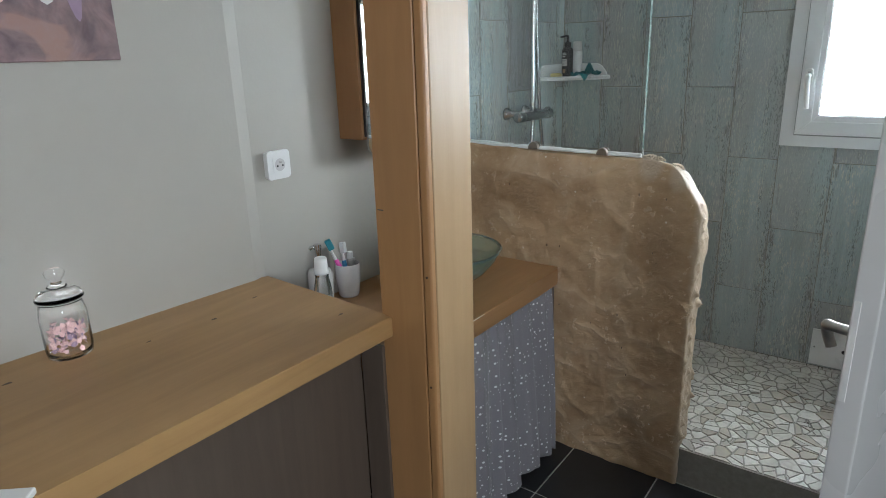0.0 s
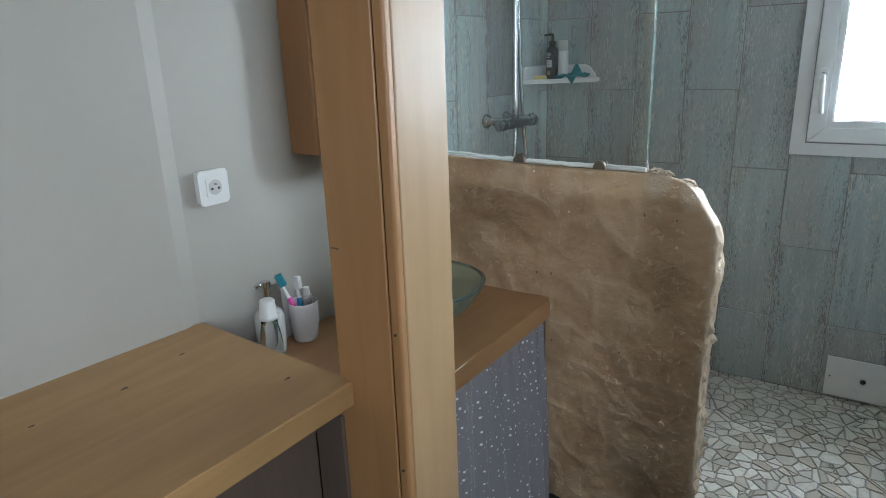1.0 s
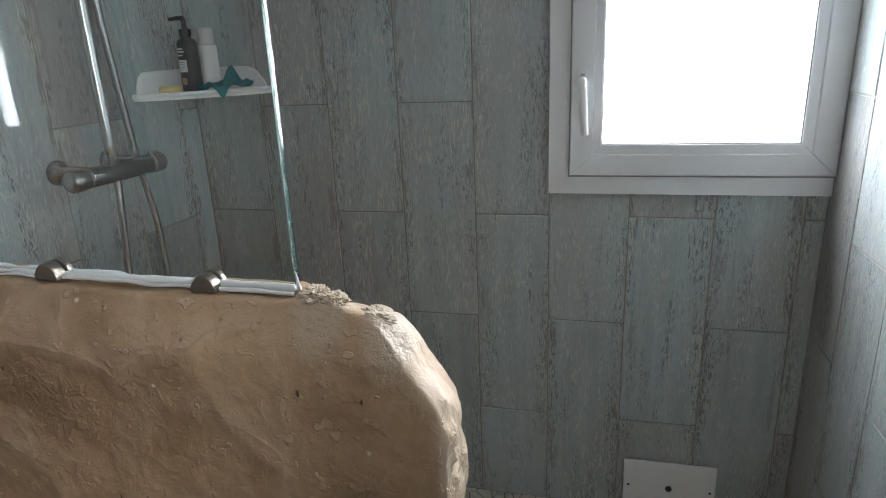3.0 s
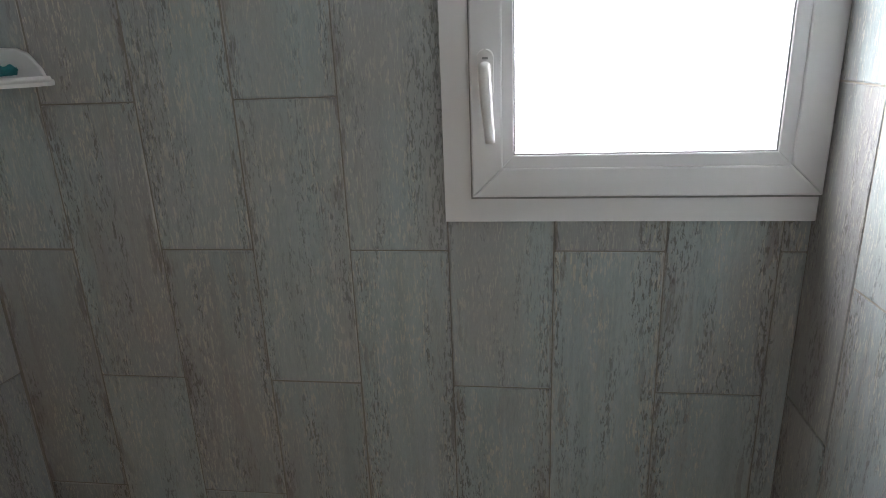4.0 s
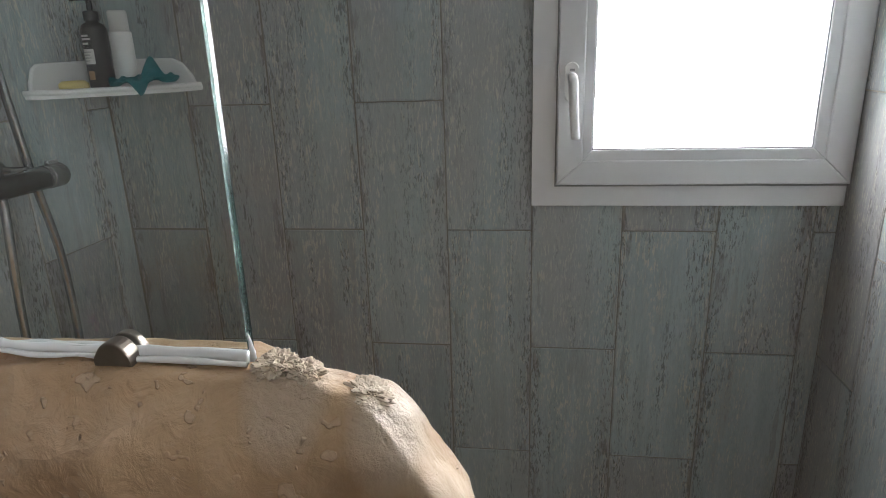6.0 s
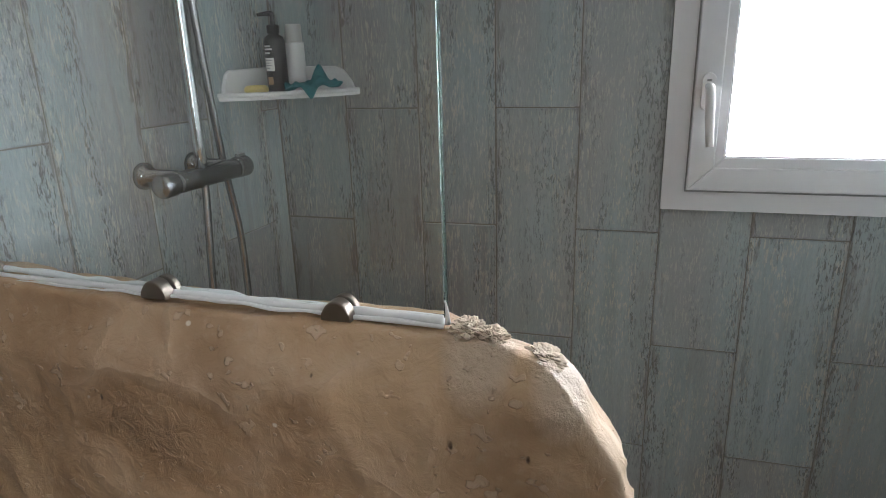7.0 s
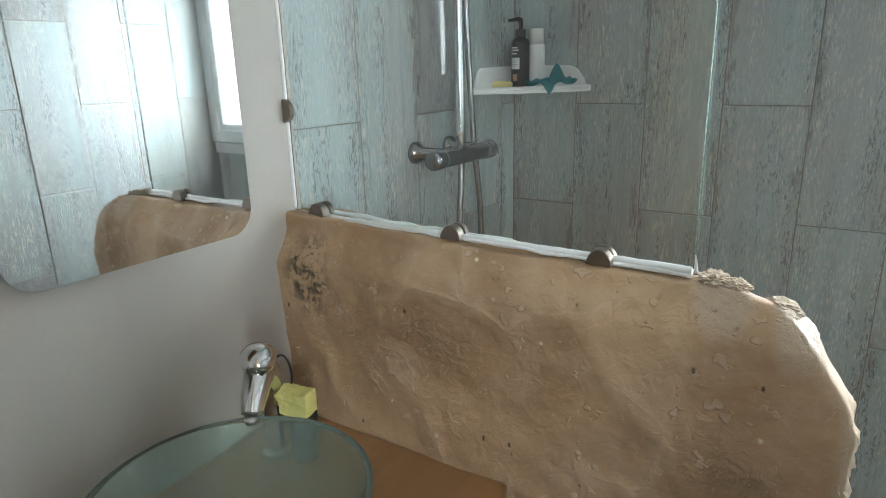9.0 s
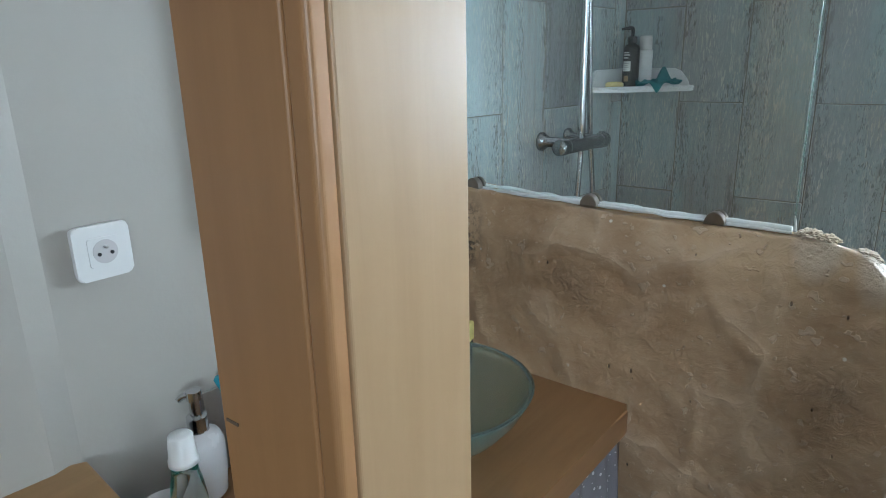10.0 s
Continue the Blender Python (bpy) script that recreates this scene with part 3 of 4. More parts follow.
# ---- glass screen ----
GY = 2.112
screen = thing("shower_screen", (-1.14, GY, 1.18), "clear fixed glass panel clipped onto the half wall", "shower screen")
pane = part("pane", box((-1.533, GY - 0.004, 1.178), (-0.7455, GY + 0.004, 2.05)), CLEAR, screen)
pane.visible_shadow = False
edge = part("polished_edge", box((-0.7455, GY - 0.004, 1.176), (-0.7425, GY + 0.004, 2.05)), EDGE, screen, "pale green polished glass edge")
edge.visible_shadow = False
for cx, cz in ((-1.463, 1.190), (-1.148, 1.181), (-0.880, 1.174)):
    arc = [(cx + 0.020 * math.cos(radians(a)), cz - 0.008 + 0.026 * math.sin(radians(a))) for a in range(0, 181, 12)]
    clip = part("glass_clip", prism(arc, GY - 0.024, GY - 0.0045, 0.002, axis="y"), BRONZE, screen, "brown nickel half-round clip")
    part("back_plate", prism(arc, GY + 0.0045, GY + 0.015, 0.002, axis="y"), BRONZE, clip)
part("glass_clip", prism([(-1.537 + 0.022 * math.cos(radians(a)), 1.388 + 0.023 * math.sin(radians(a))) for a in range(-90, 91, 12)], GY - 0.018, GY - 0.0045, 0.002, axis="y"), BRONZE, screen, "brown nickel half-round clip")
rng = random.Random(8)
pts = [(-1.53 + 0.78 * i / 26, GY + 0.012 + 0.004 * rng.random(), 1.187 - 0.026 * i / 26 + 0.004 * rng.random()) for i in range(27)]
part("silicone_bead", tube(pts, [0.0035 + 0.004 * rng.random() for _ in pts], 8, 3), SILICONE, screen, "smeared white silicone bead", smooth=True)
pts = [(-1.42 + 0.675 * i / 26, GY - 0.010 - 0.003 * rng.random(), 1.176 - 0.010 * i / 26 + 0.004 * rng.random()) for i in range(27)]
part("silicone_bead", tube(pts, [0.001 + 0.0015 * i / 26 + 0.0015 * rng.random() for i in range(27)], 8, 3), SILICONE, screen, "smeared white silicone bead", smooth=True)
pts = [(-1.525 + 0.778 * i / 30, GY - 0.002 + 0.002 * rng.random(), 1.178 - 0.009 * i / 30 + 0.003 * rng.random()) for i in range(31)]
part("silicone_bead", tube(pts, [0.0035 + 0.0035 * i / 30 + 0.002 * rng.random() for i in range(31)], 10, 3), SILICONE, screen, "smeared white silicone bead", smooth=True)
part("silicone_bead", tube([(-0.741, GY - 0.004, 1.168), (-0.742, GY - 0.003, 1.185), (-0.744, GY - 0.004, 1.198)], [0.004, 0.002, 0.001], 8, 4), SILICONE, screen, "smeared white silicone bead", smooth=True)
pts = [(left_x(2.118) + 0.001, 2.1165 + 0.0025 * noise.noise(Vector((0, 0, 9 * z))), z) for z in (1.16 + 0.03 * k for k in range(42))]
structure("trim", tube(pts, [0.004 + 0.004 * abs(noise.noise(p[2] * Vector((3, 5, 17)))) for p in pts], 8, 2), GROUT, "ragged beige grout line along the tile edge", "trim", True)
part("wall_seal", tube([(-1.537, GY - 0.005, 1.19), (-1.537, GY - 0.005, 1.5), (-1.537, GY - 0.005, 2.05)], 0.004, 8, 4), SILICONE, screen)

# ---- wooden post ----
post = thing("wooden_post", (-0.958, 1.18, 0), "varnished pine clad post with a rounded corner bead", "post")
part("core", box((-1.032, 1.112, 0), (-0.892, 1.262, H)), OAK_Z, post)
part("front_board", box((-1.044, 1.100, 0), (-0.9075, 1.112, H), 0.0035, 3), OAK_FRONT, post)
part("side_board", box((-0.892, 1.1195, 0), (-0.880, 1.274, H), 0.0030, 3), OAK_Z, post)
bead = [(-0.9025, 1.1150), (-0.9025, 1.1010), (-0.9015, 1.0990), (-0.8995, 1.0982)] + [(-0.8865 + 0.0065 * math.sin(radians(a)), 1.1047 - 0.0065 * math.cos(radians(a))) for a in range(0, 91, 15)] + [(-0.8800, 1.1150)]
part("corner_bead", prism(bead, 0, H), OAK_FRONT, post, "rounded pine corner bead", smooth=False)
for z in (1.018, 0.73):
    part("nail_hole", lathe([(0, 0), (0.003, 0), (0.003, 0.002), (0, 0.002)], (0, 0, 0), 12, Matrix.Translation((-0.892, 1.0978, z)) @ pose(0, 0, 0, 90)), KNOT, post)
part("scratch", box((-1.036, 1.0988, 1.163), (-1.018, 1.1002, 1.166)), PANEL, post)

# ---- worktops ----
top_outline = [(-1.572, -0.9), (-1.572, 0.43), (-1.546, 1.12), (-1.534, 1.142), (-1.040, 1.102), (-1.008, 1.097), (-1.018, 0.55), (-1.030, -0.9)]
worktop = thing("worktop", (-1.3, 0.2, 0.838), "thick waxed pine worktop along the cream wall", "worktop")
board = part("board", prism(top_outline, 0.838, 0.893, 0.006, 3), OAK_Y, worktop)
for kx, ky, kw, kl in ((-1.384, 0.845, 0.0035, 0.010), (-1.46, 0.405, 0.004, 0.011), (-1.40, 0.68, 0.0025, 0.008), (-1.13, 1.04, 0.003, 0.007), (-1.42, 1.00, 0.0025, 0.009), (-1.33, 0.31, 0.006, 0.016)):
    ring = [(kx + kw * (1 + 0.3 * math.sin(3 * a)) * math.cos(a), ky + kl * (1 + 0.25 * math.cos(2 * a + kx * 9)) * math.sin(a)) for a in (q * math.pi / 8 for q in range(16))]
    part("knot", prism(ring, 0.8925, 0.8933), KNOT, board)
cup = thing("under_counter_unit", (-1.3, 0.3, 0), "dark grey-brown panelled unit under the worktop", "cabinet")
for i in range(2):
    part("front_panel", box((-1.135, 1.09 - 1.00 * (i + 1), 0.0), (-1.117, 1.09 - 1.00 * i - 0.002, 0.838), 0.0015), PANEL, cup)
part("side_panel", box((-1.115, 1.088, 0.0), (-1.040, 1.100, 0.805), 0.0015), PANEL, cup)
part("loose_wire", tube([(-1.10, 1.09, 0.806), (-1.085, 1.085, 0.822), (-1.075, 1.087, 0.815), (-1.06, 1.09, 0.80)], 0.002, 8), BLACK, cup, "black wire end", smooth=True)
sink_outline = [(-1.537, 1.145), (-1.040, 1.115), (-1.040, 1.268), (-1.006, 1.268), (-1.003, 1.9), (-1.000, 2.018), (-1.012, 2.045), (-1.537, 2.050)]
washstand = thing("washstand", (-1.27, 1.6, 0), "thick reddish pine washstand top between post and half wall", "washstand")
part("top", prism(sink_outline, 0.688, 0.750, 0.006, 3), OAK_RED, washstand)
part("worn_edge", tube([(-1.0055, 1.30, 0.7485), (-1.0045, 1.40, 0.7488), (-1.0045, 1.52, 0.7485)], [0.0008, 0.0018, 0.0008], 6, 6), LABEL, washstand, "pale worn front edge")
part("support_lath", box((-1.040, 2.010, 0.0), (-1.016, 2.024, 0.688), 0.001), PANEL, washstand, "thin dark wooden lath")
part("back_support", box((-1.53, 1.20, 0.0), (-1.50, 2.03, 0.688)), PANEL, washstand)


def curtain():
    bm = bmesh.new()
    nu, nv = 150, 40
    grid = []
    for i in range(nu + 1):
        u = i / nu
        row = []
        for k in range(nv + 1):
            v = k / nv
            gather = 0.009 + 0.016 * v
            f = 1.0 * math.sin(u * 44 + 0.8 * math.sin(u * 13)) + 0.5 * math.sin(u * 81 + 1.3) * (1 - 0.5 * v)
            x = -1.022 + 0.040 * v + gather * f * 0.6 + 0.010 * math.sin(u * 7 + 2 * v)
            hem = 0.020 * math.sin(u * 9 + 1.0) + 0.045 * max(0.0, u - 0.72)
            row.append(bm.verts.new((x, 1.272 + 0.722 * u - 0.02 * v * u, 0.692 - (0.672 - hem) * v)))
        grid.append(row)
    for i in range(nu):
        for k in range(nv):
            bm.faces.new((grid[i][k], grid[i + 1][k], grid[i + 1][k + 1], grid[i][k + 1]))
    ob = part("curtain", bm, DOTS, smooth=True)
    sol = ob.modifiers.new("thickness", "SOLIDIFY")
    sol.thickness = 0.0015
    return tagged(ob, "grey cotton curtain with white dots under the washstand", "curtain")


curtain()

# ---- glass basin and tap ----
BX, BY = -1.272, 1.668
basin = thing("glass_basin", (BX, BY, 0.75), "round frosted green glass vessel basin on the washstand", "basin")
outer = [(0.0, 0.0), (0.055, 0.0), (0.075, 0.006), (0.115, 0.024), (0.155, 0.054), (0.185, 0.090), (0.203, 0.122), (0.208, 0.132)]
inner = [(0.203, 0.1335), (0.197, 0.124), (0.176, 0.092), (0.147, 0.060), (0.110, 0.034), (0.072, 0.017), (0.022, 0.012), (0.0, 0.012)]
part("bowl", lathe(outer + inner, (BX, BY, 0.7505), 72), FROST, basin, smooth=True).visible_shadow = False
part("drain", lathe([(0.0, 0.0135), (0.020, 0.0135), (0.029, 0.016), (0.031, 0.0185), (0.026, 0.0205), (0.0, 0.0215)], (BX, BY, 0.7505), 32), CHROME, basin, "chrome drain plug", smooth=True)
tap = thing("basin_tap", (-1.440, 1.905, 0.75), "chrome single lever basin tap behind the glass basin", "tap")
part("base_plate", lathe([(0, 0), (0.028, 0), (0.028, 0.008), (0.024, 0.012), (0, 0.012)], (-1.440, 1.905, 0.7505), 28), CHROME, tap, smooth=True)
part("body", tube([(-1.440, 1.905, 0.760), (-1.440, 1.905, 0.880), (-1.420, 1.882, 0.940), (-1.392, 1.848, 0.975)], [0.023, 0.023, 0.026, 0.027], 22, 8), CHROME, tap, smooth=True)
part("spout", tube([(-1.398, 1.852, 0.972), (-1.385, 1.836, 0.962), (-1.370, 1.810, 0.940), (-1.360, 1.792, 0.918)], [0.027, 0.026, 0.022, 0.017], 20, 8), CHROME, tap, smooth=True)
part("aerator", lathe([(0, 0), (0.011, 0), (0.012, 0.010), (0, 0.010)], (-1.358, 1.789, 0.906), 20), STEEL, tap, smooth=True)
part("lever", lathe([(0.0, -0.024), (0.022, -0.020), (0.031, -0.005), (0.032, 0.006), (0.028, 0.016), (0.016, 0.023), (0.0, 0.025)], (0, 0, 0), 32, Matrix.Translation((-1.388, 1.842, 0.990)) @ pose(0, 0, 0, 18, 12, 0)), CHROME, tap, smooth=True)
part("lever_mark", box((-0.004, -0.001, -0.008), (0.004, 0.001, 0.008), 0.0005, 1, Matrix.Translation((-1.363, 1.826, 0.984)) @ pose(0, 0, 0, 0, 0, 40)), BLACK, tap)
pot = thing("brush_pot", (-1.378, 1.922, 0.75), "small dark pot behind the basin", "pot")
part("pot_body", lathe([(0, 0), (0.022, 0), (0.026, 0.06), (0.027, 0.104), (0.024, 0.104), (0.022, 0.01), (0, 0.01)], (-1.378, 1.922, 0.7505), 28), DARK, pot, smooth=True)
bm = box((-0.034, -0.018, 0.0), (0.034, 0.018, 0.048), 0.004)
bmesh.ops.subdivide_edges(bm, edges=bm.edges[:], cuts=3, use_grid_fill=True)
for v in bm.verts:
    v.co += Vector((noise.noise(v.co * 40), noise.noise(v.co * 47 + Vector((3, 3, 3))), noise.noise(v.co * 44 + Vector((7, 1, 2))))) * 0.005
bm.transform(Matrix.Translation((-1.376, 1.912, 0.8555)) @ pose(0, 0, 0, 4, -3, 8))
tagged(part("sponge", bm, YELLOW), "worn yellow sponge standing behind the basin", "sponge")
pts = [(-1.412 + 0.016 * math.sin(a), 1.915 + 0.006 * math.sin(a), 0.925 + 0.038 * math.cos(a)) for a in (2 * math.pi * k / 16 for k in range(17))]
tagged(part("elastic_loop", tube(pts, 0.0022, 8, 3), BLACK, pot, smooth=True), "black hanging loop")

# ---- mirror cabinet ----
mc = thing("mirror_cabinet", (-1.48, 1.70, 1.205), "beech wall cabinet with a frameless round-cornered mirror door", "cabinet")
MT = Matrix.Translation((-1.42, 1.70, 0)) @ pose(0, 0, 0, 0, 0, -1.3) @ Matrix.Translation((1.42, -1.70, 0))


def turned(bm):
    bm.transform(MT)
    return bm


part("body", turned(box((-1.537, 1.4885, 1.262), (-1.434, 1.868, 1.95), 0.003)), CABINET, mc)
part("shadow_gap", turned(box((-1.434, 1.50, 1.272), (-1.428, 1.858, 1.94))), BLACK, mc)
door = part("mirror_door", turned(prism(rounded(1.504, 1.204, 1.890, 2.00, 0.045, 8), -1.428, -1.4235, axis="x")), STEEL, mc, "mirror with polished edges")
part("mirror_glass", turned(prism(rounded(1.5055, 1.2055, 1.8885, 1.9985, 0.044, 8), -1.4235, -1.4215, axis="x")), MIRROR, door)

# ---- socket ----
socket = thing("wall_socket", (-1.547, 1.218, 1.219), "white surface-mounted socket on the cream wall", "socket")
SY, SZ0 = 1.218, 1.219
part("back_box", prism(rounded(SY - 0.038, SZ0 - 0.038, SY + 0.038, SZ0 + 0.038, 0.006), -1.548, -1.534, 0.002, axis="x"), WHITE, socket)
plate = part("face_plate", prism(rounded(SY - 0.042, SZ0 - 0.042, SY + 0.042, SZ0 + 0.042, 0.009), -1.534, -1.525, 0.003, axis="x"), WHITE, socket)
turn_x = pose(0, 0, 0, 0, 90, 0)
insert = part("insert", prism(rounded(SY - 0.0225, SZ0 - 0.0225, SY + 0.0225, SZ0 + 0.0225, 0.004), -1.5255, -1.5235, 0.0008, axis="x"), WHITE, plate)
part("well", lathe([(0.0, 0.0), (0.0185, 0.0), (0.0185, 0.0006), (0.0, 0.0006)], (0, 0, 0), 32, Matrix.Translation((-1.5236, SY + 0.002, SZ0)) @ turn_x), CERAMIC, insert, "grey recessed well")
for dy in (-0.0095, 0.0095):
    part("pin_hole", lathe([(0.0, 0.0), (0.0030, 0.0), (0.0030, 0.001), (0.0, 0.001)], (0, 0, 0), 12, Matrix.Translation((-1.5231, SY + 0.002 + dy, SZ0 - 0.003)) @ turn_x), BLACK, insert)
part("earth_pin", lathe([(0.0, 0.0), (0.0024, 0.0), (0.0024, 0.008), (0.0, 0.009)], (0, 0, 0), 12, Matrix.Translation((-1.5232, SY + 0.002, SZ0 + 0.008)) @ turn_x), STEEL, insert)

# ---- shower fittings ----
ANGLE = math.degrees(math.atan(0.078))
MIX = Matrix.Translation((left_x(2.58), 2.58, 1.246)) @ pose(0, 0, 0, 0, 0, -ANGLE)
shower = thing("shower_mixer", MIX.translation, "chrome thermostatic bar mixer with riser rail and hose", "shower")


def on_wall(bm):
    bm.transform(MIX)
    return bm


lie = pose(0, 0, 0, -90, 0, 0)
for dy in (-0.073, 0.073):
    bm = lathe([(0, 0.0), (0.028, 0.0), (0.028, 0.006), (0.021, 0.016), (0.015, 0.020), (0.015, 0.085), (0, 0.085)], (0, 0, 0), 28, Matrix.Translation((0.001, dy, 0.008)) @ turn_x)
    part("wall_rose", on_wall(bm), CHROME_DARK, shower, smooth=True)
bar = part("bar_body", on_wall(lathe([(0, -0.090), (0.021, -0.090), (0.022, -0.086), (0.022, 0.086), (0.021, 0.090), (0, 0.090)], (0, 0, 0), 28, Matrix.Translation((0.100, 0, 0)) @ lie)), CHROME_DARK, shower, smooth=True)
for s in (-1, 1):
    part("knob", on_wall(lathe([(0, 0.094), (0.022, 0.094), (0.0235, 0.098), (0.0235, 0.128), (0.020, 0.134), (0, 0.135)], (0, 0, 0), 28, Matrix.Translation((0.100, 0, 0)) @ pose(0, 0, 0, -90 * s, 0, 0))), CHROME_DARK, bar, smooth=True)
    part("ring", on_wall(lathe([(0, 0.089), (0.0225, 0.089), (0.0225, 0.095), (0, 0.095)], (0, 0, 0), 28, Matrix.Translation((0.100, 0, 0)) @ pose(0, 0, 0, -90 * s, 0, 0))), CHROME, bar)
part("stop_button", on_wall(box((0.095, 0.10, 0.020), (0.105, 0.128, 0.030), 0.003)), CHROME, bar)
part("riser_rail", on_wall(tube([(0.100, -0.012, 0.015), (0.100, -0.012, 0.3), (0.100, -0.012, 0.60), (0.100, -0.012, 0.90)], 0.0125, 18, 6)), CHROME, shower, smooth=True)
part("hose", on_wall(tube([(0.100, -0.010, -0.02), (0.100, -0.012, -0.06), (0.100, -0.030, -0.26), (0.095, -0.028, -0.50), (0.086, 0.030, -0.66), (0.078, 0.092, -0.56), (0.075, 0.113, -0.34), (0.075, 0.113, -0.165), (0.074, 0.094, -0.03), (0.074, 0.084, 0.04), (0.080, 0.050, 0.333), (0.086, 0.020, 0.75)], 0.0080, 12, 10)), CHROME_DARK, shower, "flexible metal hose", smooth=True)

# ---- corner shelf and what stands on it ----
SZ = 1.396
cx, cy = left_x(3.0) + 0.001, 2.999
shelf = thing("corner_shelf", (cx, cy, SZ), "white plastic corner shelf with a raised back", "shelf")
front = [(left_x(2.765) + 0.001, 2.765)] + [tuple(v[:2]) for v in smooth_path([(-1.470, 2.764, 0), (-1.395, 2.805, 0), (-1.300, 2.880, 0), (-1.235, 2.955, 0), (-1.222, 2.985, 0)], 5)] + [(-1.222, 2.999), (cx, cy)]
part("tray", prism(front[::-1], SZ - 0.012, SZ, 0.003), WHITE, shelf)
rim = [(v[0], v[1]) for v in front[:-2]]
part("front_lip", tube([(a, b, SZ + 0.001) for a, b in rim[::3] + [rim[-1]]], 0.006, 10, 3), WHITE, shelf, smooth=True)
back = [(cx, SZ), (-1.232, SZ), (-1.240, SZ + 0.022), (-1.262, SZ + 0.050), (-1.285, SZ + 0.060), (cx, SZ + 0.062)]
part("back_panel", prism(back[::-1], 2.988, 2.9985, 0.003, axis="y"), WHITE, shelf)
side = [(2.985, SZ), (2.775, SZ), (2.780, SZ + 0.022), (2.790, SZ + 0.048), (2.805, SZ + 0.058), (2.985, SZ + 0.062)]
bm = prism(side[::-1], 0.0, 0.010, 0.003, axis="x")
for v in bm.verts:
    v.co.x += left_x(v.co.y) + 0.0015
part("side_panel", bm, WHITE, shelf)
S0 = SZ + 0.001
bx, by = -1.395, 2.892
bottle = thing("pump_bottle", (bx, by, S0), "dark brown pump bottle with a pale label on the shelf", "bottle")
part("body", lathe([(0, 0), (0.024, 0), (0.026, 0.003), (0.026, 0.122), (0.022, 0.132), (0.013, 0.137), (0.013, 0.142), (0, 0.142)], (bx, by, S0), 32), BLACK, bottle, smooth=True)


def wrap(z0, z1, a0, a1, r):
    """A curved patch on the bottle between two heights and two angles."""
    bm = bmesh.new()
    steps = 10
    ring = [[bm.verts.new((bx + r * math.cos(radians(a0 + (a1 - a0) * k / steps)), by + r * math.sin(radians(a0 + (a1 - a0) * k / steps)), S0 + z)) for z in (z0, z1)] for k in range(steps + 1)]
    for p, q in zip(ring, ring[1:]):
        bm.faces.new((p[0], q[0], q[1], p[1]))
    return bm


label = part("label", wrap(0.052, 0.083, -130, -70, 0.0265), LABEL, bottle, "pale paper label")
for z, a in ((0.076, -82), (0.070, -90), (0.064, -84), (0.058, -96)):
    part("text_bar", wrap(z, z + 0.002, -126, a, 0.0267), SEAL, label)
for z, a in ((0.108, -84), (0.101, -76), (0.092, -88)):
    part("text_bar", wrap(z, z + 0.004, -126, a, 0.0265), LABEL, bottle)
part("tan_band", wrap(0.020, 0.038, -118, -84, 0.0265), TAN, bottle, "tan printed patch")
part("collar", lathe([(0, 0.140), (0.015, 0.140), (0.015, 0.158), (0.012, 0.160), (0, 0.160)], (bx, by, S0), 24), BLACK, bottle)
part("pump", tube([(bx, by, S0 + 0.158), (bx, by, S0 + 0.182), (bx - 0.006, by - 0.004, S0 + 0.186), (bx - 0.030, by - 0.018, S0 + 0.183)], [0.006, 0.006, 0.006, 0.004], 12, 6), BLACK, bottle, smooth=True)
b2x, b2y = -1.368, 2.942
tube2 = thing("foam_bottle", (b2x, b2y, S0), "tall white bottle behind the dark pump bottle", "bottle")
part("body", lathe([(0, 0), (0.022, 0), (0.0235, 0.003), (0.0235, 0.115), (0.0225, 0.118), (0, 0.118)], (b2x, b2y, S0), 28), WHITE, tube2, smooth=True)
part("cap", lathe([(0, 0.119), (0.020, 0.119), (0.020, 0.158), (0.017, 0.162), (0, 0.162)], (b2x, b2y, S0), 28), LABEL, tube2, smooth=True)
tagged(part("soap", lathe([(0, 0), (0.022, 0.0), (0.029, 0.006), (0.029, 0.014), (0.022, 0.020), (0, 0.021)], (-1.425, 2.838, S0), 28), SOAP, smooth=True), "pale yellow bar of soap on the shelf", "soap")


def washcloth():
    bm = bmesh.new()
    n, rows = 34, []
    e, out = Vector((0.75, 0.66, 0)), Vector((0.66, -0.75, 0))
    for i in range(n + 1):
        u = i / n
        row = []
        tongue = math.exp(-((u - 0.36) / 0.18) ** 4)
        for k in range(n + 1):
            v = k / n
            reach = -0.036 + v * (0.060 + 0.038 * tongue * (1 - 0.5 * abs(u - 0.36) / 0.13 * v))
            ridge = 0.5 + 0.5 * math.sin(17 * u + 6 * v + 2.0 * math.sin(5 * v))
            z = S0 + 0.012 + 0.009 * ridge + 0.009 * noise.noise(Vector((u * 8, v * 8, 3)))
            z += 0.044 * math.exp(-((u - 0.62 - 0.10 * v) / 0.17) ** 2 - ((v - 0.35) / 0.28) ** 2)
            side = reach
            if reach > 0.030:
                side, z = 0.030 + 0.12 * (reach - 0.030), S0 + 0.012 + 0.004 * ridge - 0.92 * (reach - 0.030)
            row.append(bm.verts.new(Vector((-1.303, 2.902, z)) + e * ((u - 0.5) * 0.135 * (1 - 0.10 * tongue * v)) + out * side))
        rows.append(row)
    for i in range(n):
        for k in range(n):
            bm.faces.new((rows[i][k], rows[i + 1][k], rows[i + 1][k + 1], rows[i][k + 1]))
    ob = part("washcloth", bm, TEAL, smooth=True)
    sol = ob.modifiers.new("thickness", "SOLIDIFY")
    sol.thickness = 0.003
    return tagged(ob, "crumpled teal washcloth hanging over the shelf lip", "cloth")


washcloth()

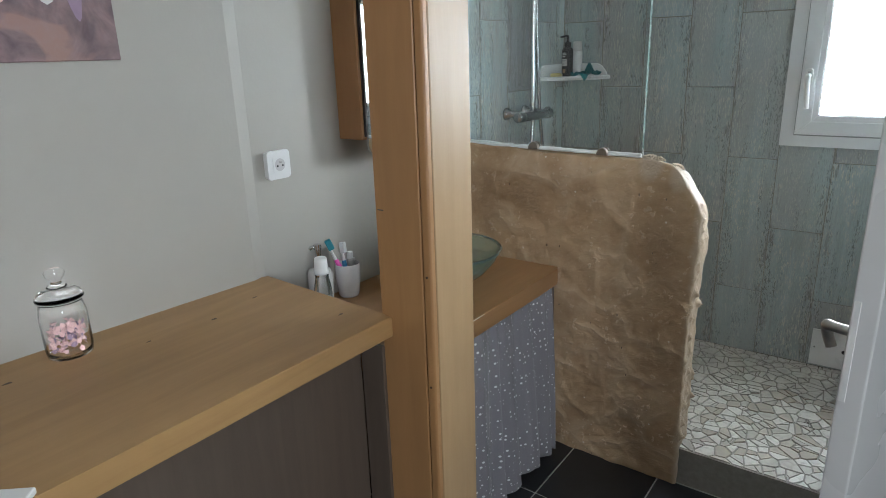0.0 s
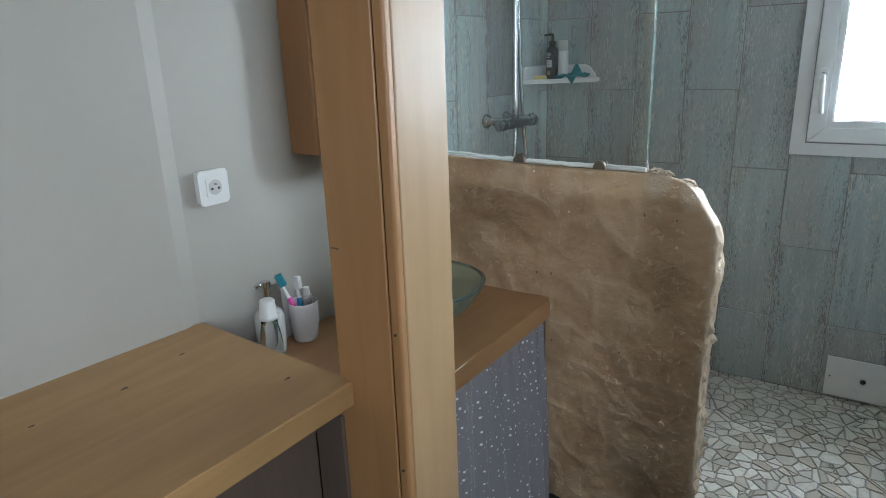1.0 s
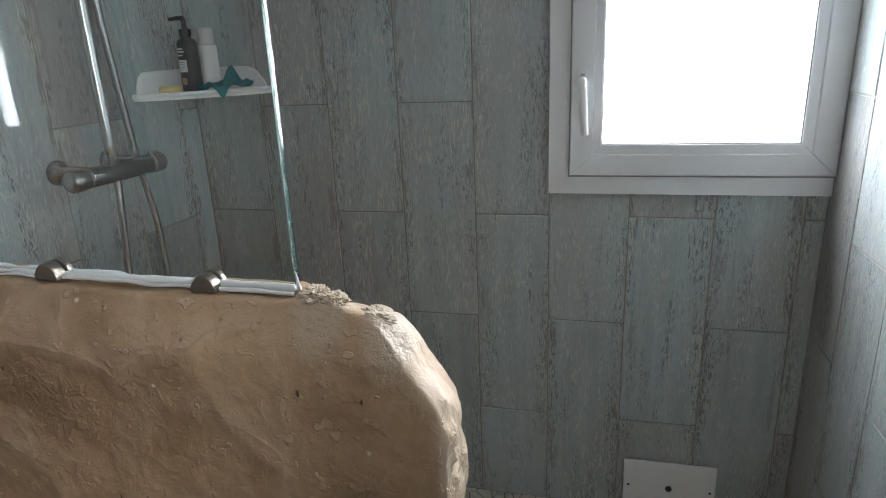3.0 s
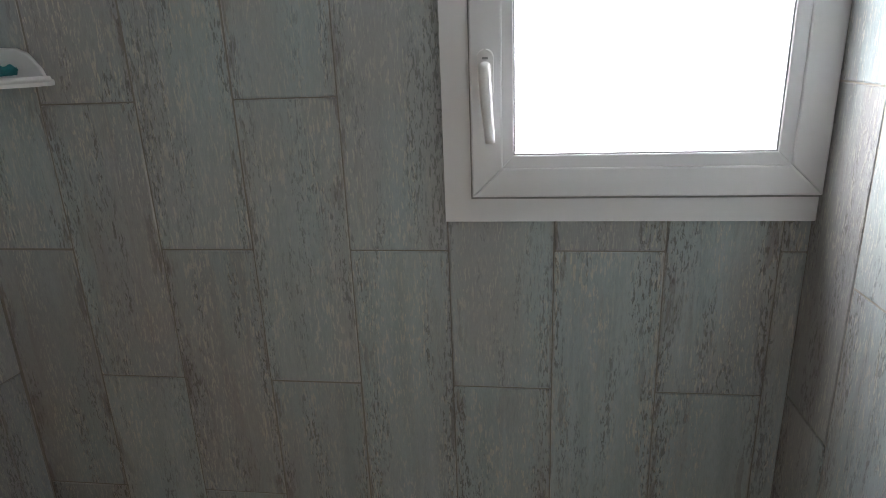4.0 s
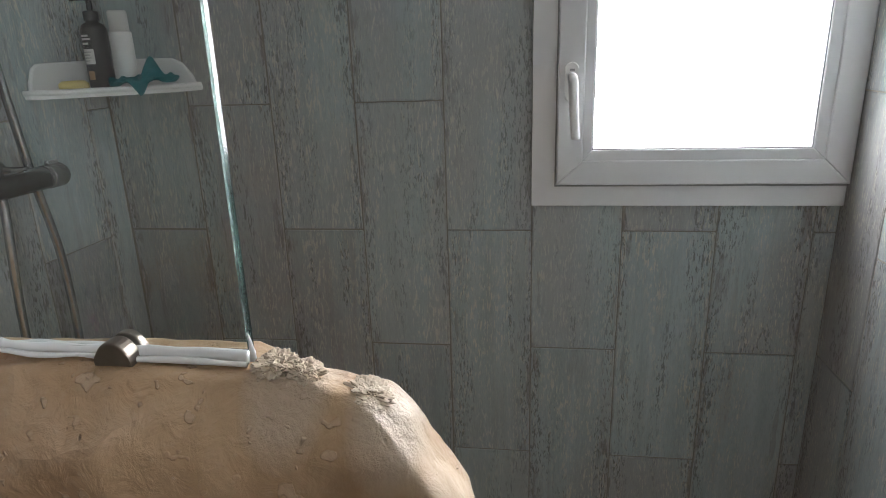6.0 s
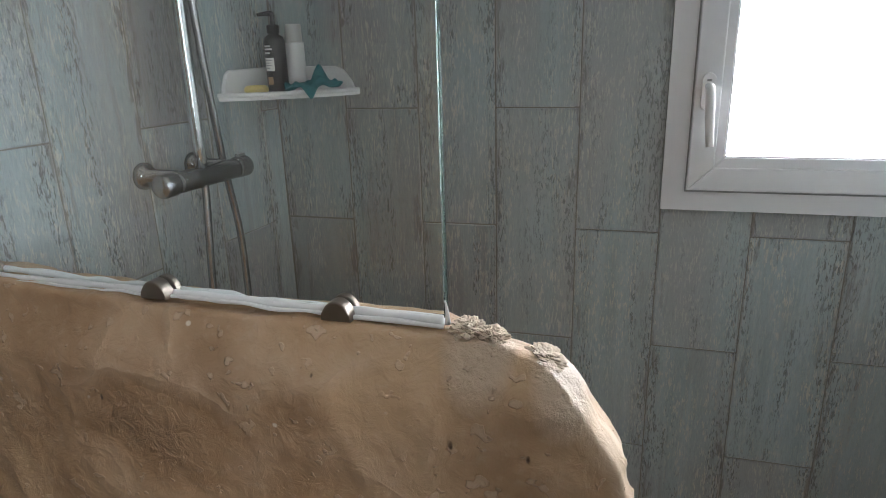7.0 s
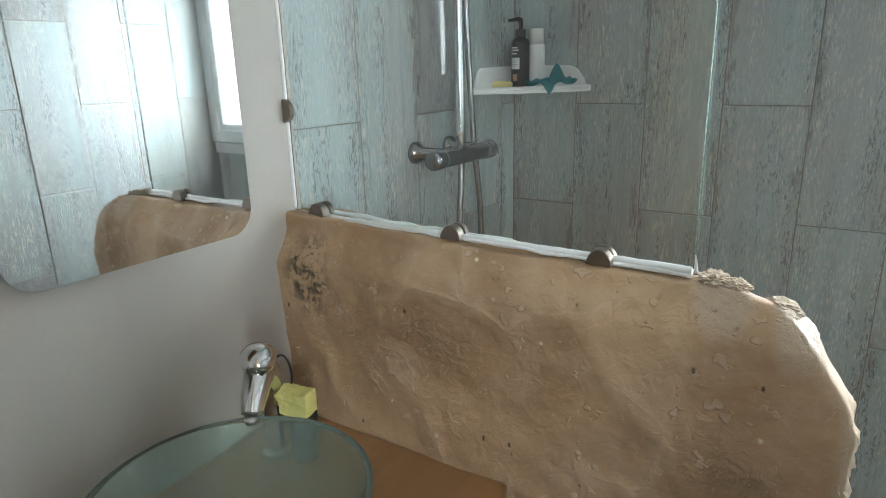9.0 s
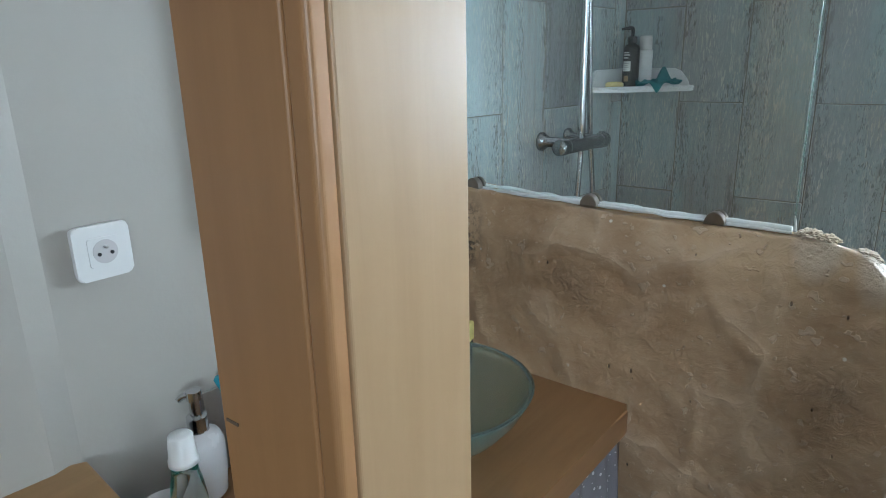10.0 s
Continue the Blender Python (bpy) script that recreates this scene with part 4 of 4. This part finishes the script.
# ---- things on the washstand ----
T = 0.7505
tx, ty = -1.478, 1.418
tumbler = thing("toothbrush_tumbler", (tx, ty, T), "grey-white ceramic tumbler holding brushes on the washstand", "tumbler")
part("cup", lathe([(0, 0), (0.030, 0), (0.034, 0.006), (0.040, 0.055), (0.041, 0.112), (0.040, 0.114), (0.038, 0.112), (0.036, 0.05), (0.030, 0.008), (0, 0.008)], (tx, ty, T), 36), CERAMIC, tumbler, smooth=True)


def brush(foot, head, mat, name, label, head_mat):
    b = thing(name, foot, label, "toothbrush", "brushes in the tumbler")
    f, h = Vector(foot), Vector(head)
    part("handle", tube([f, f.lerp(h, 0.5), f.lerp(h, 0.85), h], [0.005, 0.0065, 0.0045, 0.005], 10, 5), WHITE, b, smooth=True)
    part("grip", tube([f.lerp(h, 0.42), f.lerp(h, 0.56), f.lerp(h, 0.70)], [0.0072, 0.0085, 0.0066], 10, 5), mat, b, "coloured rubber grip", smooth=True)
    d = (h - f).normalized()
    side = d.cross(Vector((0.3, 0.9, 0.1))).normalized()
    bm = box((-0.008, -0.005, -0.018), (0.008, 0.015, 0.018), 0.002, 1)
    bm.transform(Matrix.Translation(h) @ d.to_track_quat("Z", "Y").to_matrix().to_4x4())
    part("bristles", bm, head_mat, b)


brush((tx + 0.014, ty + 0.006, T + 0.012), (tx - 0.035, ty - 0.045, T + 0.180), PINK, "toothbrush", "white toothbrush with pink grip and teal bristles", TEAL_BRISTLE)
brush((tx - 0.012, ty + 0.012, T + 0.012), (tx - 0.030, ty + 0.010, T + 0.160), BLUE, "toothbrush", "blue and white toothbrush", WHITE)
tp = thing("toothpaste_tube", (tx + 0.01, ty + 0.012, T + 0.012), "silver toothpaste tube with white cap standing in the tumbler", "toothpaste")
part("tube_body", tube([(tx + 0.008, ty + 0.010, T + 0.012), (tx + 0.005, ty + 0.014, T + 0.07), (tx + 0.0, ty + 0.018, T + 0.125)], [0.004, 0.014, 0.017], 14, 6, flat=0.6), STEEL, tp, "crumpled silver tube", smooth=True)
part("cap", lathe([(0, 0), (0.010, 0), (0.009, 0.024), (0, 0.025)], (tx - 0.001, ty + 0.018, T + 0.124), 18), WHITE, tp)
dx, dy = -1.492, 1.308
disp = thing("soap_dispenser", (dx, dy, T), "grey-white ceramic soap dispenser with a chrome pump", "soap dispenser")
part("body", lathe([(0, 0), (0.032, 0), (0.036, 0.006), (0.040, 0.055), (0.040, 0.105), (0.034, 0.120), (0.018, 0.126), (0.014, 0.130), (0, 0.130)], (dx, dy, T), 36), CERAMIC, disp, smooth=True)
pump = part("pump", lathe([(0, 0.128), (0.018, 0.128), (0.018, 0.156), (0.010, 0.158), (0.010, 0.186), (0.013, 0.188), (0.013, 0.204), (0, 0.206)], (dx, dy, T), 20), CHROME, disp, "chrome pump")
part("nozzle", tube([(dx, dy, T + 0.196), (dx - 0.010, dy - 0.013, T + 0.196), (dx - 0.016, dy - 0.021, T + 0.189)], [0.006, 0.006, 0.005], 10, 5), CHROME, pump, smooth=True)
mx, my = -1.392, 1.225
mouth = thing("mouthwash_bottle", (mx, my, T), "clear mouthwash bottle with a white cap", "bottle")
body = part("body", lathe([(0, 0), (0.024, 0), (0.028, 0.005), (0.028, 0.085), (0.024, 0.118), (0.020, 0.138), (0.020, 0.150), (0, 0.150)], (mx, my, T), 28), CLEAR, mouth, "clear plastic", smooth=True)
body.visible_shadow = False
part("liquid", lathe([(0, 0.004), (0.022, 0.004), (0.0255, 0.008), (0.0255, 0.050), (0, 0.050)], (mx, my, T), 28), GREEN, body, "green liquid", smooth=True)
part("cap", lathe([(0, 0.150), (0.0225, 0.150), (0.0225, 0.158), (0.021, 0.161), (0.0185, 0.197), (0.016, 0.200), (0, 0.200)], (mx, my, T), 28), WHITE, mouth, "ribbed white cap", smooth=True)
tagged(part("small_bowl", lathe([(0, 0), (0.022, 0), (0.040, 0.022), (0.047, 0.048), (0.045, 0.049), (0.038, 0.024), (0.020, 0.005), (0, 0.005)], (-1.455, 1.215, T), 32), CERAMIC, smooth=True), "small white ceramic bowl on the washstand", "bowl")
tagged(part("paper_strip", prism([(-0.02, 0.0), (0.02, 0.0), (0.02, 0.17), (-0.02, 0.17)], 0, 0.004, 0.001, axis="y"), STEEL), "grey flat box leaning against the cream wall", "box").matrix_basis = Matrix.Translation((-1.526, 1.372, T)) @ pose(0, 0, 0, 0, -3, 80)

# ---- things on the long worktop ----
jx, jy, jz = -1.492, 0.548, 0.8935
jar = thing("glass_jar", (jx, jy, jz), "clear glass lidded jar half full of pink petals", "jar")
part("jar_body", lathe([(0, 0), (0.036, 0), (0.042, 0.004), (0.044, 0.020), (0.044, 0.098), (0.041, 0.114), (0.039, 0.124), (0.041, 0.129), (0.0385, 0.129), (0.0365, 0.124), (0.0385, 0.113), (0.0415, 0.097), (0.0415, 0.020), (0.038, 0.008), (0, 0.008)], (jx, jy, jz), 48, Matrix.Translation((jx, jy, jz)) @ Matrix.Diagonal((1.1, 1.1, 1.02, 1))), WINDOW_GLASS, jar, smooth=True).visible_shadow = False
lid = part("lid", lathe([(0, 0.1295), (0.043, 0.1295), (0.045, 0.135), (0.039, 0.146), (0.024, 0.158), (0.010, 0.166), (0.010, 0.174), (0.017, 0.181), (0.019, 0.190), (0.013, 0.198), (0, 0.200)], (jx, jy, jz), 40, Matrix.Translation((jx, jy, jz)) @ Matrix.Diagonal((1.1, 1.1, 1.02, 1))), WINDOW_GLASS, jar, "clear glass lid with a knob", smooth=True)
lid.visible_shadow = False
rng = random.Random(5)
bms = [bmesh.new(), bmesh.new()]
for i in range(120):
    a, r = rng.random() * 6.28, 0.037 * math.sqrt(rng.random())
    m = Matrix.Translation((jx + r * math.cos(a), jy + r * math.sin(a), jz + 0.015 + 0.062 * rng.random())) @ pose(0, 0, 0, rng.uniform(0, 90), rng.uniform(0, 90), rng.uniform(0, 360))
    b = bms[i % 5 == 0]
    ring = [b.verts.new(m @ Vector((0.008 * math.cos(q), 0.006 * math.sin(q), 0.002 * math.cos(2 * q)))) for q in (k * 1.0472 for k in range(6))]
    b.faces.new(ring)
part("petals", bms[0], PETAL, jar, "pale pink dried petals")
part("petals", bms[1], LILAC, jar, "dark lilac dried petals")
tagged(part("white_box", box((-0.045, -0.045, 0), (0.045, 0.045, 0.012), 0.003), WHITE), "white plastic box on the worktop edge", "box").matrix_basis = Matrix.Translation((-1.032, 0.222, 0.8935)) @ pose(0, 0, 0, 0, 0, 40)
picture = thing("canvas_picture", (-1.55, 0.5, 1.525), "unframed canvas print in mauve and pink on the wall", "picture")
m = Matrix.Translation((-1.568, 0.55, 1.526)) @ pose(0, 0, 0, 0, 0, -2.2)
canvas = part("canvas", box((0.0, -0.45, 0.0), (0.016, 0.257, 0.70), 0.002, 1, m), PRINT, picture)
for k, (y, z, w, h, mat) in enumerate(((0.12, 0.12, 0.085, 0.10, LABEL), (0.18, 0.10, 0.05, 0.12, LILAC), (0.03, 0.10, 0.10, 0.07, PETAL), (-0.06, 0.16, 0.10, 0.09, PETAL))):
    ring = [(y + w * (0.5 + 0.15 * math.sin(3 * a + k)) * math.cos(a), z + 0.06 + h * (0.5 + 0.15 * math.cos(4 * a)) * math.sin(a)) for a in (q * math.pi / 14 for q in range(28))]
    bm = prism(ring, 0.0161, 0.0166 + 0.0003 * k, axis="x")
    bm.transform(m)
    part("painted_petal", bm, mat, canvas)

# ---- door, towel and access panel ----
hinge, latch = Vector((0.195, 1.925, 0)), Vector((-0.064, 1.113, 0))
d = (hinge - latch).normalized()
DM = Matrix.Translation(latch) @ pose(0, 0, 0, 0, 0, math.degrees(math.atan2(d.y, d.x)))
W = (hinge - latch).length
leaf = thing("door", latch, "pale grey painted door standing ajar with steel lever", "door")


def on_door(bm):
    bm.transform(DM)
    return bm


part("leaf", on_door(box((0.0, -0.04, 0.008), (W - 0.01, 0.0, 2.04), 0.003)), DOOR, leaf)
part("lock_plate", on_door(box((-0.002, -0.014, 0.955), (0.004, -0.003, 1.13), 0.001)), LABEL, leaf, "steel lock plate")
part("backplate", on_door(prism(rounded(0.030, 0.95, 0.072, 1.15, 0.012), 0.0, 0.007, 0.002, axis="y")), STEEL, leaf, "steel back plate")
part("lever_handle", on_door(tube([(0.050, 0.004, 1.057), (0.050, 0.036, 1.057), (0.054, 0.048, 1.056), (0.066, 0.054, 1.047), (0.074, 0.053, 1.027), (0.074, 0.046, 1.010)], [0.009, 0.009, 0.010, 0.010, 0.0095, 0.009], 14, 6)), STEEL, leaf, "curved steel lever", smooth=True)


def towel():
    bm = bmesh.new()
    rows = []
    for i in range(31):
        u = i / 30
        row = []
        for k in range(31):
            v = k / 30
            w = 0.04 + 0.12 * v ** 0.7
            x = 0.27 + w * (u - 0.5)
            y = 0.014 + 0.020 * v + 0.006 * (1 + v) * math.sin(u * 17 + 1.0) + 0.004 * noise.noise(Vector((u * 9, v * 9, 1)))
            row.append(bm.verts.new((x, max(y, 0.006), 1.27 - 0.27 * v - 0.02 * math.sin(u * 5))))
        rows.append(row)
    for i in range(30):
        for k in range(30):
            bm.faces.new((rows[i][k], rows[i + 1][k], rows[i + 1][k + 1], rows[i][k + 1]))
    ob = part("towel", on_door(bm), TOWEL, smooth=True)
    sol = ob.modifiers.new("thickness", "SOLIDIFY")
    sol.thickness = 0.006
    return tagged(ob, "white towel hanging from a hook on the door", "towel")


towel()
part("hook", on_door(tube([(0.27, 0.0, 1.25), (0.27, 0.025, 1.25), (0.27, 0.032, 1.275)], 0.005, 10, 5)), STEEL, leaf, smooth=True)
access = thing("access_panel", (-0.115, 2.995, 0.165), "white access panel at the foot of the tiled wall", "panel")
part("cover", box((-0.240, 2.984, 0.160), (0.012, 2.992, 0.325), 0.002), WHITE, access)
part("knob_hole", lathe([(0, 0), (0.009, 0), (0.009, 0.002), (0, 0.002)], (0, 0, 0), 16, Matrix.Translation((-0.114, 2.984, 0.242)) @ pose(0, 0, 0, 90)), BLACK, access)
for x in (-0.225, -0.002):
    part("screw", lathe([(0, 0), (0.0035, 0), (0.003, 0.0015), (0, 0.002)], (0, 0, 0), 12, Matrix.Translation((x, 2.984, 0.242)) @ pose(0, 0, 0, 90)), BLACK, access)

# ---- tiles, as single pieces ----
TW, TH, GAP = 0.2025, 0.600, 0.0023
tile_meshes = {}


def tile_mesh(w, h):
    key = (round(w, 4), round(h, 4))
    if key not in tile_meshes:
        bm = box((GAP / 2, -0.009, GAP / 2), (w - GAP / 2, 0.0, h - GAP / 2), 0.0022, 1)
        me = bpy.data.meshes.new("tile")
        bm.to_mesh(me)
        bm.free()
        me.materials.append(TILE)
        tile_meshes[key] = me
    return tile_meshes[key]


def tile_wall(parent, m, columns, low, high, cuts=()):
    """Upright plank tiles on a wall; columns: (start, end, height of a joint); cuts: (start, end, low, high) left free."""
    rng = random.Random(len(columns))
    for a, b, joint in columns:
        z = joint - TH * math.ceil((joint - low) / TH)
        while z < high - 0.01:
            spans = [(max(z, low), min(z + TH, high))]
            for c0, c1, l, h in cuts:
                if a >= c0 - 0.01 and b <= c1 + 0.01:
                    spans = [s for p, q in spans for s in ((p, min(q, l)), (max(p, h), q)) if s[1] - s[0] > 0.012]
            for p, q in spans:
                if q - p > 0.012 and b - a > 0.012:
                    ob = new("tile", tile_mesh(b - a, q - p))
                    ob.parent = parent
                    ob.matrix_basis = m @ pose(a, 0.0007 * rng.uniform(-1, 1), p, 0.12 * rng.uniform(-1, 1), 0, 0.25 * rng.uniform(-1, 1))
            z += TH


A, B = 1.047, 0.747
xs = [-1.467, -1.266, -1.066, -0.865, -0.662, -0.4635, -0.260, -0.053, 0.150, 0.197]
tile_wall(wall_north, Matrix.Translation((0, 3.009, 0)), [(xs[i], xs[i + 1], A if i % 2 == 0 else B) for i in range(9)], SHOWER_Z, H, [(-0.464, 0.21, 1.113, 1.953)])
ys = [0.0, 0.203, 0.406, 0.609, 0.812, 0.884]
LM = Matrix.Translation((left_x(2.118) - 0.009, 2.118, 0)) @ pose(0, 0, 0, 0, 0, 90 - ANGLE)
tile_wall(wall_shower, LM, [(ys[i], ys[i + 1], 1.348 if i % 2 == 0 else 1.048) for i in range(5)], SHOWER_Z, H)
rs = [0.0, 0.172, 0.375, 0.578, 0.781, 0.984, 1.055]
RM = Matrix.Translation((0.205, 3.003, 0)) @ pose(0, 0, 0, 0, 0, -90)
tile_wall(wall_east, RM, [(rs[i], rs[i + 1], 1.352 if i % 2 == 0 else 1.044) for i in range(6)], SHOWER_Z, H)

# black floor tiles
bm = box((0.0025, 0.0025, -0.010), (0.3305, 0.3305, 0.0), 0.0012, 1)
black = bpy.data.meshes.new("floor_tile")
bm.to_mesh(black)
bm.free()
black.materials.append(BLACK_TILE)
for i in range(-2, 7):
    for k in range(-10, 2):
        if k == 1 and i < 7:
            continue
        ob = new("floor_tile", black)
        ob.parent = floor
        ob.matrix_basis = pose(-0.925 + 0.333 * i, 1.72 + 0.333 * k, 0.001)

# broken marble of the shower floor
rng = random.Random(21)
step = 0.047
seeds = [(-1.56 + step * (i + rng.uniform(-0.25, 1.25)), 2.05 + step * (k + rng.uniform(-0.25, 1.25))) for i in range(39) for k in range(22)]


def clip_poly(poly, nx, ny, c):
    out = []
    for (ax, ay), (bx_, by_) in zip(poly, poly[1:] + poly[:1]):
        da, db = nx * ax + ny * ay - c, nx * bx_ + ny * by_ - c
        if da <= 0:
            out.append((ax, ay))
        if (da < 0 < db) or (db < 0 < da):
            t = da / (da - db)
            out.append((ax + t * (bx_ - ax), ay + t * (by_ - ay)))
    return out


rest_v, rest_f = [], []


def lay_chip(poly, sx, sy):
    h = SHOWER_Z + rng.uniform(-0.0014, 0.0014)
    mx_, my_ = sum(p[0] for p in poly) / len(poly), sum(p[1] for p in poly) / len(poly)
    inset = [(mx_ + (p[0] - mx_) * 0.94, my_ + (p[1] - my_) * 0.94) for p in poly]
    n = len(poly)
    verts = [(*p, SHOWER_Z - 0.008) for p in poly] + [(*p, h - 0.0015) for p in poly] + [(*p, h) for p in inset]
    faces = [(i, (i + 1) % n, n + (i + 1) % n, n + i) for i in range(n)] + [(n + i, n + (i + 1) % n, 2 * n + (i + 1) % n, 2 * n + i) for i in range(n)] + [tuple(range(2 * n, 3 * n))]
    if sx < -0.52 or sy > 2.72:
        rest_f.extend(tuple(q + len(rest_v) for q in f) for f in faces)
        rest_v.extend(verts)
        return
    me = bpy.data.meshes.new("stone_chip")
    me.from_pydata(verts, [], faces)
    me.materials.append(CHIP)
    new("stone_chip", me).parent = shower_floor


for sx, sy in seeds:
    poly = [(-1.53, 2.065), (0.204, 2.065), (0.204, 3.005), (-1.53, 3.005)]
    for qx, qy in seeds:
        far = math.hypot(qx - sx, qy - sy)
        if 0 < far < 0.18:
            nx, ny = (qx - sx) / far, (qy - sy) / far
            poly = clip_poly(poly, nx, ny, nx * sx + ny * sy + far / 2 - 0.0026)
            if len(poly) < 3:
                break
    if len(poly) < 3:
        continue
    area = sum(a[0] * b[1] - b[0] * a[1] for a, b in zip(poly, poly[1:] + poly[:1])) / 2
    if area < 0.00015:
        continue
    pieces = [poly]
    if rng.random() < 0.5 and len(poly) > 3:
        a = rng.uniform(0, math.pi)
        nx, ny = math.cos(a), math.sin(a)
        c = nx * (sx + rng.uniform(-0.006, 0.006)) + ny * (sy + rng.uniform(-0.006, 0.006))
        pieces = [clip_poly(poly, nx, ny, c - 0.0024), clip_poly(poly, -nx, -ny, -c - 0.0024)]
    for poly in pieces:
        if len(poly) > 2:
            lay_chip(poly, sx, sy)
me = bpy.data.meshes.new("stone_chips")
me.from_pydata(rest_v, [], rest_f)
me.materials.append(CHIP)
ob = tagged(new("stone_chips", me), "broken pale marble behind the half wall", kind="stuff")
ob.parent = shower_floor
